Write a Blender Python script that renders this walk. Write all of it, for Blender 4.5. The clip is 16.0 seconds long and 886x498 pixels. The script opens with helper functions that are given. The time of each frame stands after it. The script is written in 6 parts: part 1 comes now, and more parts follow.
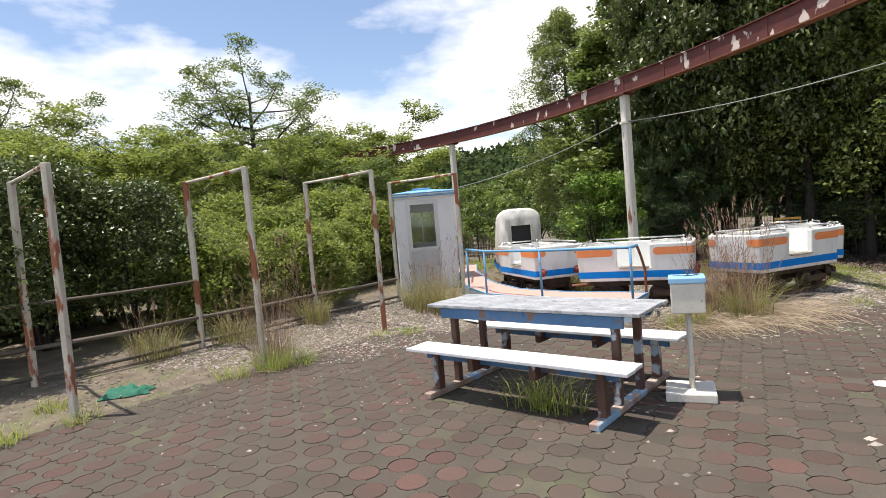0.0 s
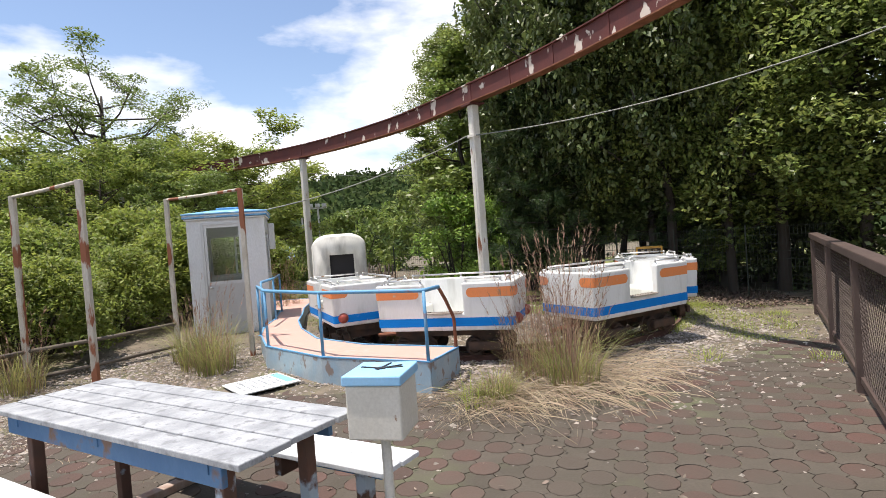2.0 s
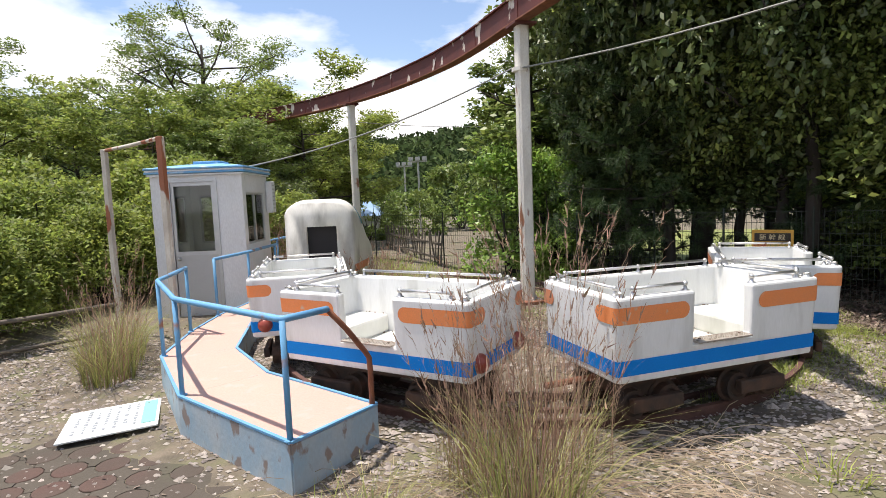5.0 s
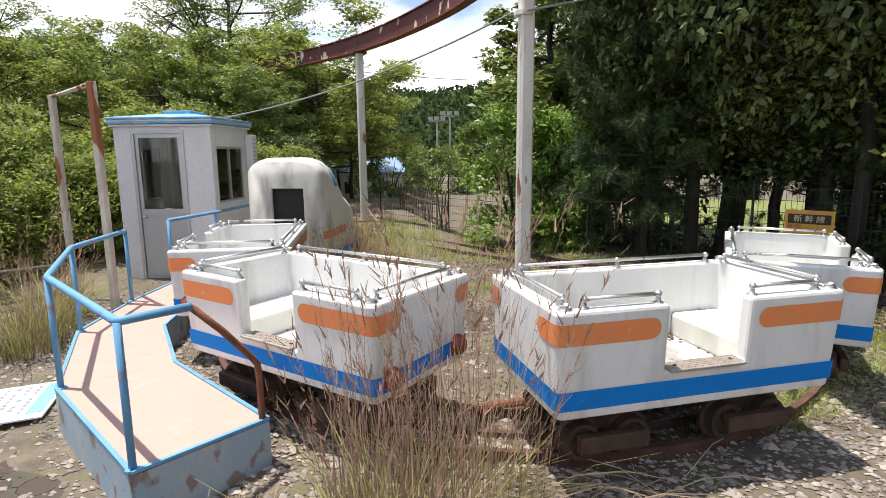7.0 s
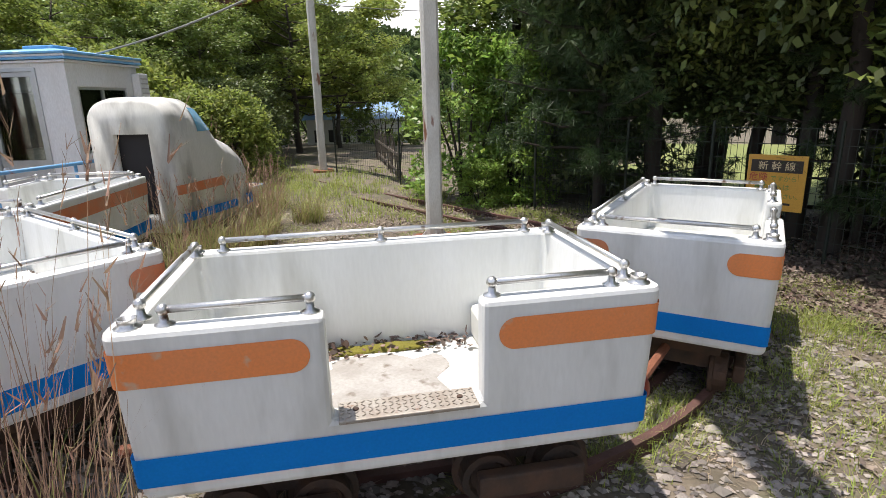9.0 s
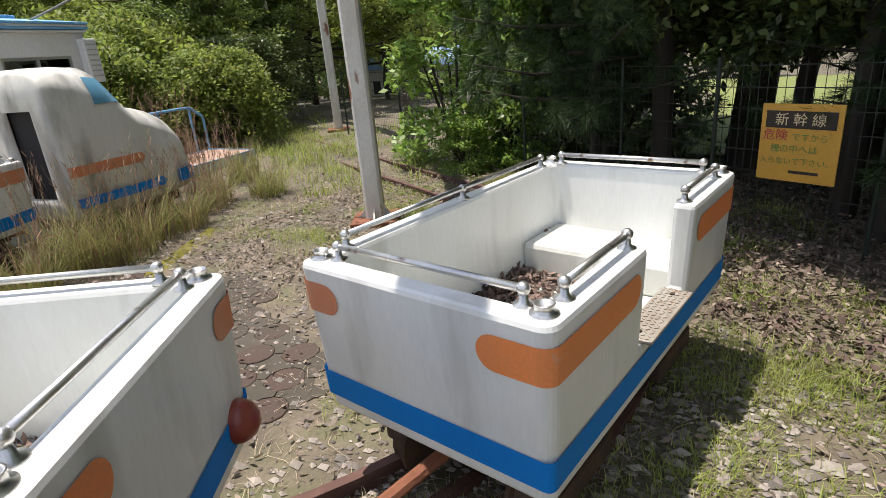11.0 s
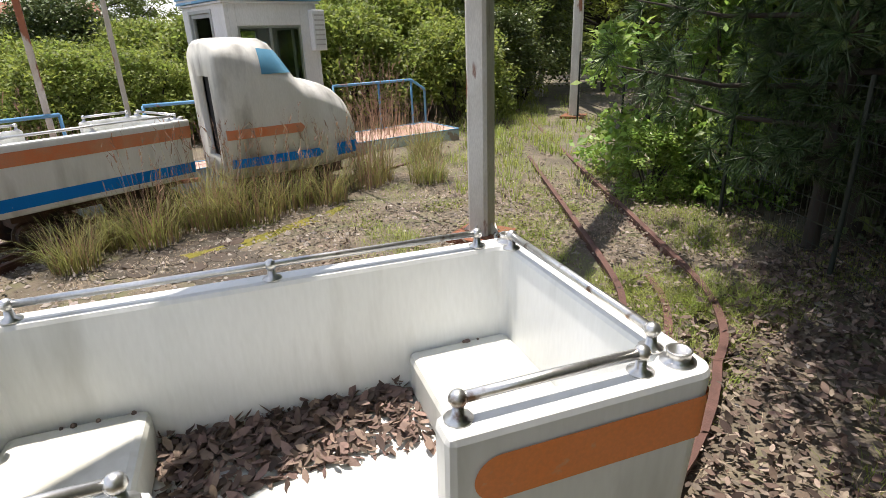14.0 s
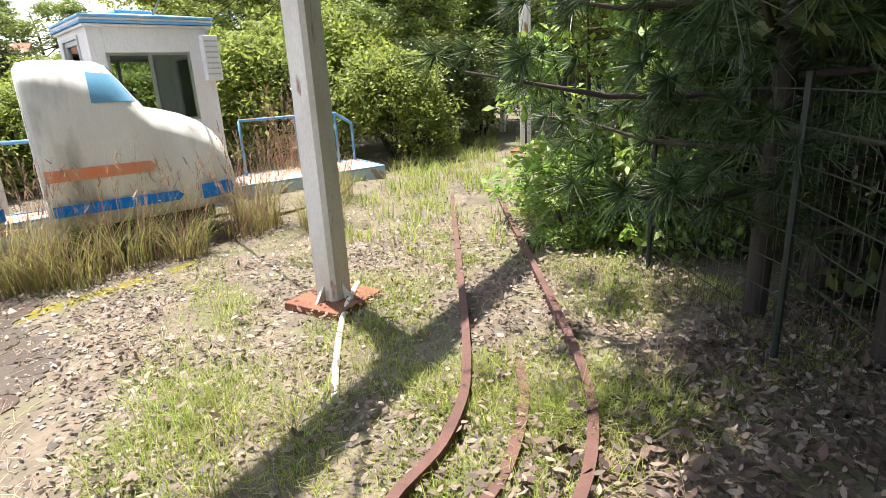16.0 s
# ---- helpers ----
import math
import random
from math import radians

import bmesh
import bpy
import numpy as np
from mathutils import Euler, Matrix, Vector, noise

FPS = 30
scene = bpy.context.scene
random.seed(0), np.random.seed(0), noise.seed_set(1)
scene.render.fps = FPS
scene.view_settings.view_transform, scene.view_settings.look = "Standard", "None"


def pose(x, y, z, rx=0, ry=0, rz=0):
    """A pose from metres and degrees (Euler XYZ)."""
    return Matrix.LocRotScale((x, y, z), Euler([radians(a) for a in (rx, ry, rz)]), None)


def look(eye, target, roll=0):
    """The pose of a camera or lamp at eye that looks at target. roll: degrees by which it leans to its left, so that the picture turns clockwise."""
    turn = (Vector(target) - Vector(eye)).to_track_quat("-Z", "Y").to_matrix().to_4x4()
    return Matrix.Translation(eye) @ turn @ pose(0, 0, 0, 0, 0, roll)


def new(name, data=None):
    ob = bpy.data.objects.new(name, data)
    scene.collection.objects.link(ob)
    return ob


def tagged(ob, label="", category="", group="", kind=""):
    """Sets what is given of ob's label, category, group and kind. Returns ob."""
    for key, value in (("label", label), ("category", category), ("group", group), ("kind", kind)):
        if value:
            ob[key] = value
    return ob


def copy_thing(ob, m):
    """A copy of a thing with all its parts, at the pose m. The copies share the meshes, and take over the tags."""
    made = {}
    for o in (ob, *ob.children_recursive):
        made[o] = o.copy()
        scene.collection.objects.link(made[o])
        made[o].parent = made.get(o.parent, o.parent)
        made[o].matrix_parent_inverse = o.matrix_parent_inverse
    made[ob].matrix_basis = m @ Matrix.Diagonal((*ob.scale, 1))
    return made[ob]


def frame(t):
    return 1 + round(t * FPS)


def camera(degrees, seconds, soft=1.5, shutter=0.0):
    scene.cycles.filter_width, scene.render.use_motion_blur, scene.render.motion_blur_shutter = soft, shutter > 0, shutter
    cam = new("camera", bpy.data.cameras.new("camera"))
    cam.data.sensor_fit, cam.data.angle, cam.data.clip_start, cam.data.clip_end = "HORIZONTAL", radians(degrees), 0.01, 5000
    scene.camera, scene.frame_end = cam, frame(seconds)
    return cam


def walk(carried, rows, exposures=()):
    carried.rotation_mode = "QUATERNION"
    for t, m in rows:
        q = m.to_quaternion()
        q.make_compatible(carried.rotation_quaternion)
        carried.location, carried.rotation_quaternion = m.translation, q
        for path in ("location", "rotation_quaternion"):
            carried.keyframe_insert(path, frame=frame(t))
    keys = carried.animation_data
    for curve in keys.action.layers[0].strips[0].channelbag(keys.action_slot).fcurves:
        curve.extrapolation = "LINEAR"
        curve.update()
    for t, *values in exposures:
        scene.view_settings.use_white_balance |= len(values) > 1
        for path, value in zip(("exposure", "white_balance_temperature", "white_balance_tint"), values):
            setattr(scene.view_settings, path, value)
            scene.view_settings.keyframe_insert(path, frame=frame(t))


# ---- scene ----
cam = camera(77.0, 16.0, soft=0.8)
PATH = [
    (0, (1.901, -1.519, 1.435), (1.614, 0.458, 1.334), -4.7),
    (0.5, (2.344, -1.01, 1.423), (2.236, 0.984, 1.321), -4.7),
    (1, (2.654, -0.535, 1.462), (2.657, 1.462, 1.363), -4.5),
    (1.5, (3.003, -0.041, 1.449), (3.012, 1.958, 1.379), -4.3),
    (2, (3.304, 0.454, 1.412), (3.33, 2.453, 1.363), -4.2),
    (2.5, (3.528, 0.883, 1.425), (3.524, 2.883, 1.383), -3.7),
    (3, (3.743, 1.366, 1.439), (3.611, 3.361, 1.371), -3.1),
    (5.5, (4.739, 3.208, 1.53), (4.312, 5.147, 1.294), -2.1),
    (6, (4.897, 3.518, 1.539), (4.467, 5.449, 1.241), -1.2),
    (6.5, (4.99, 3.694, 1.593), (4.531, 5.613, 1.263), -0.3),
    (7, (5.006, 3.744, 1.582), (4.471, 5.641, 1.243), -0.5),
    (7.5, (5.177, 3.959, 1.509), (4.598, 5.835, 1.127), -0.9),
    (8, (5.488, 4.317, 1.51), (4.885, 6.174, 1.074), -1.5),
    (8.5, (5.752, 4.718, 1.468), (5.126, 6.557, 0.993), -1.5),
    (9, (6.07, 5.107, 1.457), (5.428, 6.93, 0.942), -1.4),
    (11.5, (7.068, 7.012, 1.416), (6.037, 8.573, 0.706), -4.9),
    (12, (7.143, 7.475, 1.399), (6.025, 8.965, 0.67), -4.0),
    (12.5, (7.221, 7.751, 1.407), (5.991, 9.142, 0.664), -4.4),
    (13, (7.375, 7.977, 1.437), (5.94, 9.171, 0.717), -3.5),
    (13.5, (7.402, 8.009, 1.476), (5.823, 9.012, 0.769), -2.7),
    (14, (7.434, 8.131, 1.473), (5.807, 9.056, 0.767), -2.1),
    (14.5, (7.549, 8.56, 1.417), (5.899, 9.476, 0.754), -3.0),
    (15, (7.489, 8.857, 1.382), (5.839, 9.777, 0.727), -2.9),
    (15.5, (7.271, 9.151, 1.334), (5.632, 10.085, 0.67), -3.0),
    (16, (7.072, 9.404, 1.252), (5.41, 10.356, 0.677), -3.1),
]
walk(cam, [(t, look(eye, target, roll)) for t, eye, target, roll in PATH],
     exposures=[(0, 0.62, 6850, 14), (3, 0.70, 6800, 15), (7, 0.72, 6800, 15), (9, 0.66, 6650, 14), (11.5, 0.66, 6800, 13), (13.5, 0.73, 6850, 14), (14.5, 0.97, 6850, 14), (15.3, 1.34, 6850, 15), (16, 1.70, 6850, 15)])

# ---- light ----
SUN_DIR = Vector((-0.24, -0.02, 1.0)).normalized()
world = bpy.data.worlds.new("sky_world")
scene.world = world
world.use_nodes = True
wn, wl = world.node_tree.nodes, world.node_tree.links
wn.clear()
w_out, w_bg, w_sky = wn.new("ShaderNodeOutputWorld"), wn.new("ShaderNodeBackground"), wn.new("ShaderNodeTexSky")
w_sky.sky_type, w_sky.sun_disc = "NISHITA", False
w_sky.sun_elevation, w_sky.sun_rotation = radians(76.5), radians(265)
w_sky.air_density, w_sky.dust_density, w_sky.ozone_density = 1.0, 0.5, 1.6
w_co, w_map, w_noise, w_ramp, w_mix = (wn.new(n) for n in ("ShaderNodeTexCoord", "ShaderNodeMapping", "ShaderNodeTexNoise", "ShaderNodeValToRGB", "ShaderNodeMix"))
w_map.inputs["Scale"].default_value = (1.0, 1.0, 2.6)
w_map.inputs["Location"].default_value = (0.32, 0.1, 0.55)
w_noise.inputs["Scale"].default_value, w_noise.inputs["Detail"].default_value, w_noise.inputs["Roughness"].default_value = 2.3, 9.0, 0.52
w_ramp.color_ramp.elements[0].position, w_ramp.color_ramp.elements[1].position = 0.43, 0.56
w_mix.data_type = "RGBA"
w_mix.inputs[7].default_value = (7.6, 7.8, 8.0, 1)
wl.new(w_co.outputs["Generated"], w_map.inputs["Vector"])
wl.new(w_map.outputs["Vector"], w_noise.inputs["Vector"])
w_sep, w_low, w_sum = wn.new("ShaderNodeSeparateXYZ"), wn.new("ShaderNodeMapRange"), wn.new("ShaderNodeMath")
w_low.inputs[1].default_value, w_low.inputs[2].default_value, w_low.inputs[3].default_value, w_low.inputs[4].default_value = 0.05, 0.5, 0.05, -0.05
wl.new(w_co.outputs["Generated"], w_sep.inputs[0])
wl.new(w_sep.outputs["Z"], w_low.inputs[0])
wl.new(w_noise.outputs["Fac"], w_sum.inputs[0])
wl.new(w_low.outputs[0], w_sum.inputs[1])
wl.new(w_sum.outputs[0], w_ramp.inputs["Fac"])
wl.new(w_ramp.outputs["Color"], w_mix.inputs[0])
wl.new(w_sky.outputs["Color"], w_mix.inputs[6])
wl.new(w_mix.outputs[2], w_bg.inputs["Color"])
w_bg.inputs["Strength"].default_value = 0.12
wl.new(w_bg.outputs["Background"], w_out.inputs["Surface"])

sun = new("sun", bpy.data.lights.new("sun", "SUN"))
sun.data.energy, sun.data.angle, sun.data.color = 4.2, radians(0.55), (1.0, 0.96, 0.89)
sun.matrix_world = look(SUN_DIR * 60, (0, 0, 0))


# ---- materials ----
def material(name, base, rough=0.6, metal=0.0, second=None, scale=8.0, amount=0.5, fine=60.0, bump=0.15, bump_scale=40.0,
             stain=None, stain_scale=1.5, stain_at=(0.5, 0.65), spread=0.0, leaf=0.0, spec=0.5, stretch=(1, 1, 1), stain_rough=None, grit=0.35):
    """A surface with a base colour, a second colour in soft patches, stains with an edge of their own, and fine relief."""
    m = bpy.data.materials.new(name)
    m.use_nodes = True
    n, l = m.node_tree.nodes, m.node_tree.links
    p = n["Principled BSDF"]
    p.inputs["Roughness"].default_value, p.inputs["Metallic"].default_value = rough, metal
    p.inputs["Specular IOR Level"].default_value = spec
    co, mp = n.new("ShaderNodeTexCoord"), n.new("ShaderNodeMapping")
    geo = n.new("ShaderNodeNewGeometry")
    mp.inputs["Scale"].default_value = stretch
    l.new(geo.outputs["Position"], mp.inputs["Vector"])

    def tex(s, detail=4.0):
        t = n.new("ShaderNodeTexNoise")
        t.inputs["Scale"].default_value, t.inputs["Detail"].default_value = s, detail
        l.new(mp.outputs["Vector"], t.inputs["Vector"])
        return t

    def ramp(src, lo, hi):
        r = n.new("ShaderNodeMapRange")
        r.inputs[1].default_value, r.inputs[2].default_value = lo, hi
        l.new(src, r.inputs[0])
        return r.outputs[0]

    def mix(fac, a, b):
        x = n.new("ShaderNodeMix")
        x.data_type = "RGBA"
        for sock, v in ((0, fac), (6, a), (7, b)):
            if isinstance(v, (tuple, list)):
                x.inputs[sock].default_value = (*v, 1)
            elif isinstance(v, float):
                x.inputs[sock].default_value = v
            else:
                l.new(v, x.inputs[sock])
        return x.outputs[2]

    col = base
    if second:
        f = n.new("ShaderNodeMath")
        f.operation = "MULTIPLY"
        l.new(ramp(tex(scale).outputs["Fac"], 0.35, 0.65), f.inputs[0])
        f.inputs[1].default_value = amount
        col = mix(f.outputs[0], base, second)
    grain = ramp(tex(fine, 3.0).outputs["Fac"], 0.3, 0.7)
    dark = tuple(c * 0.78 for c in base) if not second else tuple(c * 0.7 for c in second)
    g = n.new("ShaderNodeMath")
    g.operation = "MULTIPLY"
    l.new(grain, g.inputs[0])
    g.inputs[1].default_value = grit
    col = mix(g.outputs[0], col, dark)
    if stain:
        sf = ramp(tex(stain_scale, 8.0).outputs["Fac"], *stain_at)
        col = mix(sf, col, stain)
        if stain_rough is not None:
            rr = n.new("ShaderNodeMapRange")
            rr.inputs[3].default_value, rr.inputs[4].default_value = rough, stain_rough
            l.new(sf, rr.inputs[0])
            l.new(rr.outputs[0], p.inputs["Roughness"])
    if spread:
        info = n.new("ShaderNodeObjectInfo") if leaf == 0.0 else geo
        src = info.outputs["Random"] if leaf == 0.0 else geo.outputs["Random Per Island"]
        h = n.new("ShaderNodeHueSaturation")
        v = n.new("ShaderNodeMapRange")
        v.inputs[3].default_value, v.inputs[4].default_value = 1 - spread, 1 + spread
        l.new(src, v.inputs[0])
        l.new(v.outputs[0], h.inputs["Value"])
        if leaf:
            v2 = n.new("ShaderNodeMapRange")
            v2.inputs[3].default_value, v2.inputs[4].default_value = 0.485, 0.52
            w = n.new("ShaderNodeTexWhiteNoise")
            w.noise_dimensions = "1D"
            l.new(src, w.inputs["W"])
            l.new(w.outputs["Value"], v2.inputs[0])
            l.new(v2.outputs[0], h.inputs["Hue"])
        l.new(col, h.inputs["Color"]) if not isinstance(col, tuple) else None
        col = h.outputs["Color"]
    l.new(col, p.inputs["Base Color"])
    if bump:
        b = n.new("ShaderNodeBump")
        b.inputs["Strength"].default_value, b.inputs["Distance"].default_value = bump, 0.01
        l.new(tex(bump_scale, 5.0).outputs["Fac"], b.inputs["Height"])
        l.new(b.outputs["Normal"], p.inputs["Normal"])
    if leaf:
        tr, ms = n.new("ShaderNodeBsdfTranslucent"), n.new("ShaderNodeMixShader")
        br = n.new("ShaderNodeHueSaturation")
        br.inputs["Value"].default_value = 1.5
        l.new(col, br.inputs["Color"])
        l.new(br.outputs["Color"], tr.inputs["Color"])
        ms.inputs[0].default_value = leaf
        l.new(p.outputs[0], ms.inputs[1])
        l.new(tr.outputs[0], ms.inputs[2])
        l.new(ms.outputs[0], n["Material Output"].inputs["Surface"])
    return m


WHITE_GRP = material("white_fibreglass", (0.78, 0.79, 0.78), 0.32, second=(0.66, 0.67, 0.63), scale=3.0, amount=0.55, fine=90, bump=0.05, bump_scale=14,
                     stain=(0.40, 0.40, 0.36), stain_scale=5.5, stain_at=(0.53, 0.80), stretch=(1, 1, 0.22), grit=0.14)
GRIMY_GRP = material("grimy_fibreglass", (0.74, 0.73, 0.68), 0.45, second=(0.56, 0.55, 0.48), scale=2.6, amount=0.8, fine=80, bump=0.06, bump_scale=14,
                     stain=(0.20, 0.19, 0.16), stain_scale=3.8, stain_at=(0.53, 0.74), stretch=(1, 1, 0.32), grit=0.2)
INNER_GRP = material("weathered_fibreglass", (0.70, 0.70, 0.66), 0.5, second=(0.62, 0.63, 0.57), scale=4.0, amount=0.7, fine=70, bump=0.06,
                     stain=(0.36, 0.36, 0.30), stain_scale=4.2, stain_at=(0.55, 0.78), stretch=(1, 1, 0.28), grit=0.12)
BLUE = material("blue_paint", (0.0, 0.20, 0.64), 0.6, spec=0.12, second=(0.0, 0.23, 0.68), scale=6, fine=120, bump=0.04, stain=(0.35, 0.47, 0.62), stain_scale=16, stain_at=(0.70, 0.76))
ORANGE = material("orange_paint", (0.86, 0.265, 0.075), 0.55, second=(0.80, 0.29, 0.12), scale=7, fine=120, bump=0.04, stain=(0.60, 0.42, 0.30), stain_scale=18, stain_at=(0.64, 0.76))
FADED_ORANGE = material("faded_orange_paint", (0.72, 0.20, 0.07), 0.55, second=(0.60, 0.30, 0.18), scale=7, amount=0.8, fine=120, bump=0.04)
CHROME = material("dull_chrome", (0.70, 0.70, 0.69), 0.33, 0.92, second=(0.58, 0.56, 0.53), scale=14, fine=140, bump=0.03, stain=(0.20, 0.13, 0.09), stain_scale=20, stain_at=(0.62, 0.72))
RUST = material("rust", (0.16, 0.055, 0.03), 0.85, second=(0.26, 0.10, 0.05), scale=12, amount=0.8, fine=90, bump=0.4, bump_scale=70)
RAIL_RUST = material("rail_rust", (0.075, 0.036, 0.028), 0.8, second=(0.13, 0.062, 0.048), scale=9, amount=0.9, fine=90, bump=0.35, bump_scale=70)
DARK_IRON = material("dark_greasy_iron", (0.045, 0.038, 0.033), 0.75, 0.3, second=(0.13, 0.07, 0.045), scale=9, amount=0.8, fine=90, bump=0.4, bump_scale=50)
BEAM_MAT = material("rusty_red_beam", (0.13, 0.028, 0.022), 0.7, second=(0.085, 0.02, 0.018), scale=3.0, amount=0.8, fine=60, bump=0.2, stain=(0.62, 0.55, 0.48),
                    stain_scale=4.2, stain_at=(0.60, 0.63), stretch=(1, 1, 0.6))
POLE_MAT = material("chalky_white_pole", (0.74, 0.72, 0.66), 0.6, second=(0.56, 0.52, 0.45), scale=5, amount=0.7, fine=80, bump=0.12, stain=(0.24, 0.10, 0.05),
                    stain_scale=4.2, stain_at=(0.62, 0.66), stretch=(1.6, 1.6, 0.45))
POST_MAT = material("peeling_post_paint", (0.64, 0.60, 0.52), 0.65, second=(0.42, 0.37, 0.30), scale=7, amount=0.8, fine=80, bump=0.25, stain=(0.27, 0.095, 0.045),
                    stain_scale=4.2, stain_at=(0.545, 0.575), stretch=(1.3, 1.3, 0.45))
PALE_BLUE = material("pale_blue_steel", (0.10, 0.30, 0.52), 0.55, second=(0.16, 0.38, 0.58), scale=8, fine=90, bump=0.1, stain=(0.25, 0.11, 0.06), stain_scale=5, stain_at=(0.60, 0.68))
STEP_SIDE = material("weathered_blue_plate", (0.27, 0.40, 0.50), 0.6, second=(0.40, 0.46, 0.49), scale=6, amount=0.9, fine=60, bump=0.3, stain=(0.23, 0.19, 0.17), stain_scale=9, stain_at=(0.57, 0.62), stretch=(1, 1, 0.6))
DECK = material("peach_deck_paint", (0.56, 0.325, 0.27), 0.7, second=(0.49, 0.335, 0.27), scale=2.5, amount=0.8, fine=90, bump=0.12, stain=(0.40, 0.34, 0.30), stain_scale=7, stain_at=(0.57, 0.72))
BOOTH_WALL = material("booth_white_panel", (0.72, 0.73, 0.73), 0.55, second=(0.62, 0.62, 0.60), scale=2.0, amount=0.7, fine=70, bump=0.06, stain=(0.42, 0.40, 0.36), stain_scale=3, stain_at=(0.60, 0.80), stretch=(1, 1, 0.4))
BOOTH_BLUE = material("booth_roof_blue", (0.10, 0.34, 0.62), 0.5, second=(0.22, 0.46, 0.68), scale=4, amount=0.8, fine=60, bump=0.08, stain=(0.55, 0.62, 0.66), stain_scale=5, stain_at=(0.58, 0.72))
ALU = material("aluminium_sash", (0.55, 0.56, 0.57), 0.4, 0.85, second=(0.46, 0.47, 0.48), scale=10, fine=120, bump=0.03)
DOOR_GREY = material("grey_door_panel", (0.46, 0.46, 0.45), 0.5, second=(0.40, 0.39, 0.37), scale=4, fine=80, bump=0.05)
BLACK = material("dark_void", (0.02, 0.018, 0.018), 0.8, fine=50, bump=0.1)
DARK_RED = material("dark_red_lens", (0.26, 0.035, 0.022), 0.3, second=(0.33, 0.08, 0.05), scale=20, fine=120, bump=0.05)
TABLE_WHITE = material("flaking_white_boards", (0.44, 0.46, 0.48), 0.6, second=(0.24, 0.255, 0.27), scale=7, amount=0.95, fine=110, bump=0.25, bump_scale=60,
                       stain=(0.20, 0.21, 0.22), stain_scale=22, stain_at=(0.55, 0.66), stretch=(1, 1, 1))
BENCH_WHITE = material("white_bench_boards", (0.66, 0.68, 0.70), 0.55, second=(0.54, 0.57, 0.60), scale=7, amount=0.7, fine=70, bump=0.2, bump_scale=60, stain=(0.45, 0.45, 0.44), stain_scale=9, stain_at=(0.62, 0.74))
TABLE_BLUE = material("dark_blue_apron", (0.045, 0.13, 0.27), 0.65, second=(0.08, 0.19, 0.34), scale=7, amount=0.8, fine=70, bump=0.2, stain=(0.17, 0.10, 0.07), stain_scale=7, stain_at=(0.56, 0.64))
LEG_MAT = material("peeling_rusty_leg", (0.075, 0.045, 0.035), 0.8, second=(0.13, 0.06, 0.04), scale=8, amount=0.8, fine=70, bump=0.3, stain=(0.33, 0.40, 0.47), stain_scale=7, stain_at=(0.56, 0.62))
RUNNER_MAT = material("worn_runner_paint", (0.42, 0.36, 0.31), 0.75, second=(0.26, 0.15, 0.11), scale=8, amount=0.9, fine=70, bump=0.3, stain=(0.24, 0.40, 0.55), stain_scale=3, stain_at=(0.54, 0.60))
BOX_WHITE = material("cream_box_paint", (0.66, 0.64, 0.57), 0.55, second=(0.58, 0.55, 0.47), scale=8, fine=90, bump=0.08, stain=(0.28, 0.18, 0.11), stain_scale=22, stain_at=(0.70, 0.75))
BOX_BLUE = material("sky_blue_lid", (0.24, 0.50, 0.76), 0.5, second=(0.32, 0.58, 0.80), scale=8, fine=90, bump=0.06)
PAINT_BLACK = material("black_paint", (0.01, 0.01, 0.012), 0.5, bump=0.05)
STONE_WHITE = material("white_concrete_foot", (0.70, 0.68, 0.62), 0.8, second=(0.58, 0.55, 0.49), scale=9, fine=90, bump=0.3)
PLATE_MAT = material("worn_chequer_plate", (0.42, 0.39, 0.34), 0.55, 0.35, second=(0.30, 0.25, 0.20), scale=14, amount=0.8, fine=90, bump=0.2, stain=(0.22, 0.11, 0.06), stain_scale=24, stain_at=(0.60, 0.70))
MUD = material("dried_grey_mud", (0.40, 0.385, 0.36), 0.9, second=(0.30, 0.28, 0.25), scale=9, amount=0.9, fine=80, bump=0.3, stain=(0.15, 0.12, 0.09), stain_scale=14, stain_at=(0.58, 0.70))
BROWN_STEEL = material("brown_fence_paint", (0.060, 0.040, 0.034), 0.6, second=(0.09, 0.06, 0.05), scale=6, amount=0.8, fine=80, bump=0.15)
WIRE_MAT = material("rusted_wire_mesh", (0.085, 0.065, 0.055), 0.7, 0.2, second=(0.07, 0.045, 0.035), scale=10, fine=90, bump=0.0)
NET_WIRE = material("dark_green_wire", (0.013, 0.02, 0.013), 0.6, fine=50, bump=0.0)
CABLE = material("grey_cable", (0.20, 0.21, 0.19), 0.6, fine=50, bump=0.0)
SIGN_YELLOW = material("yellow_sign_board", (0.66, 0.36, 0.05), 0.5, second=(0.58, 0.30, 0.05), scale=5, fine=90, bump=0.04)
SIGN_BLACK = material("black_sign_band", (0.03, 0.02, 0.015), 0.5, bump=0.0)
SIGN_CREAM = material("cream_lettering", (0.70, 0.58, 0.36), 0.5, bump=0.0)
SIGN_RED = material("red_lettering", (0.45, 0.06, 0.05), 0.5, bump=0.0)
SIGN_GREEN = material("green_lettering", (0.12, 0.26, 0.06), 0.5, bump=0.0)
BOARD_WHITE = material("fallen_white_board", (0.76, 0.78, 0.76), 0.5, second=(0.68, 0.70, 0.67), scale=6, fine=90, bump=0.03)
BOARD_TEAL = material("teal_board_band", (0.20, 0.50, 0.46), 0.5, bump=0.0)
BOARD_INK = material("faded_grey_ink", (0.24, 0.27, 0.29), 0.6, bump=0.0)
CLOTH_GREEN = material("green_net_cloth", (0.02, 0.16, 0.10), 0.85, second=(0.01, 0.09, 0.06), scale=20, fine=140, bump=0.5, bump_scale=90)
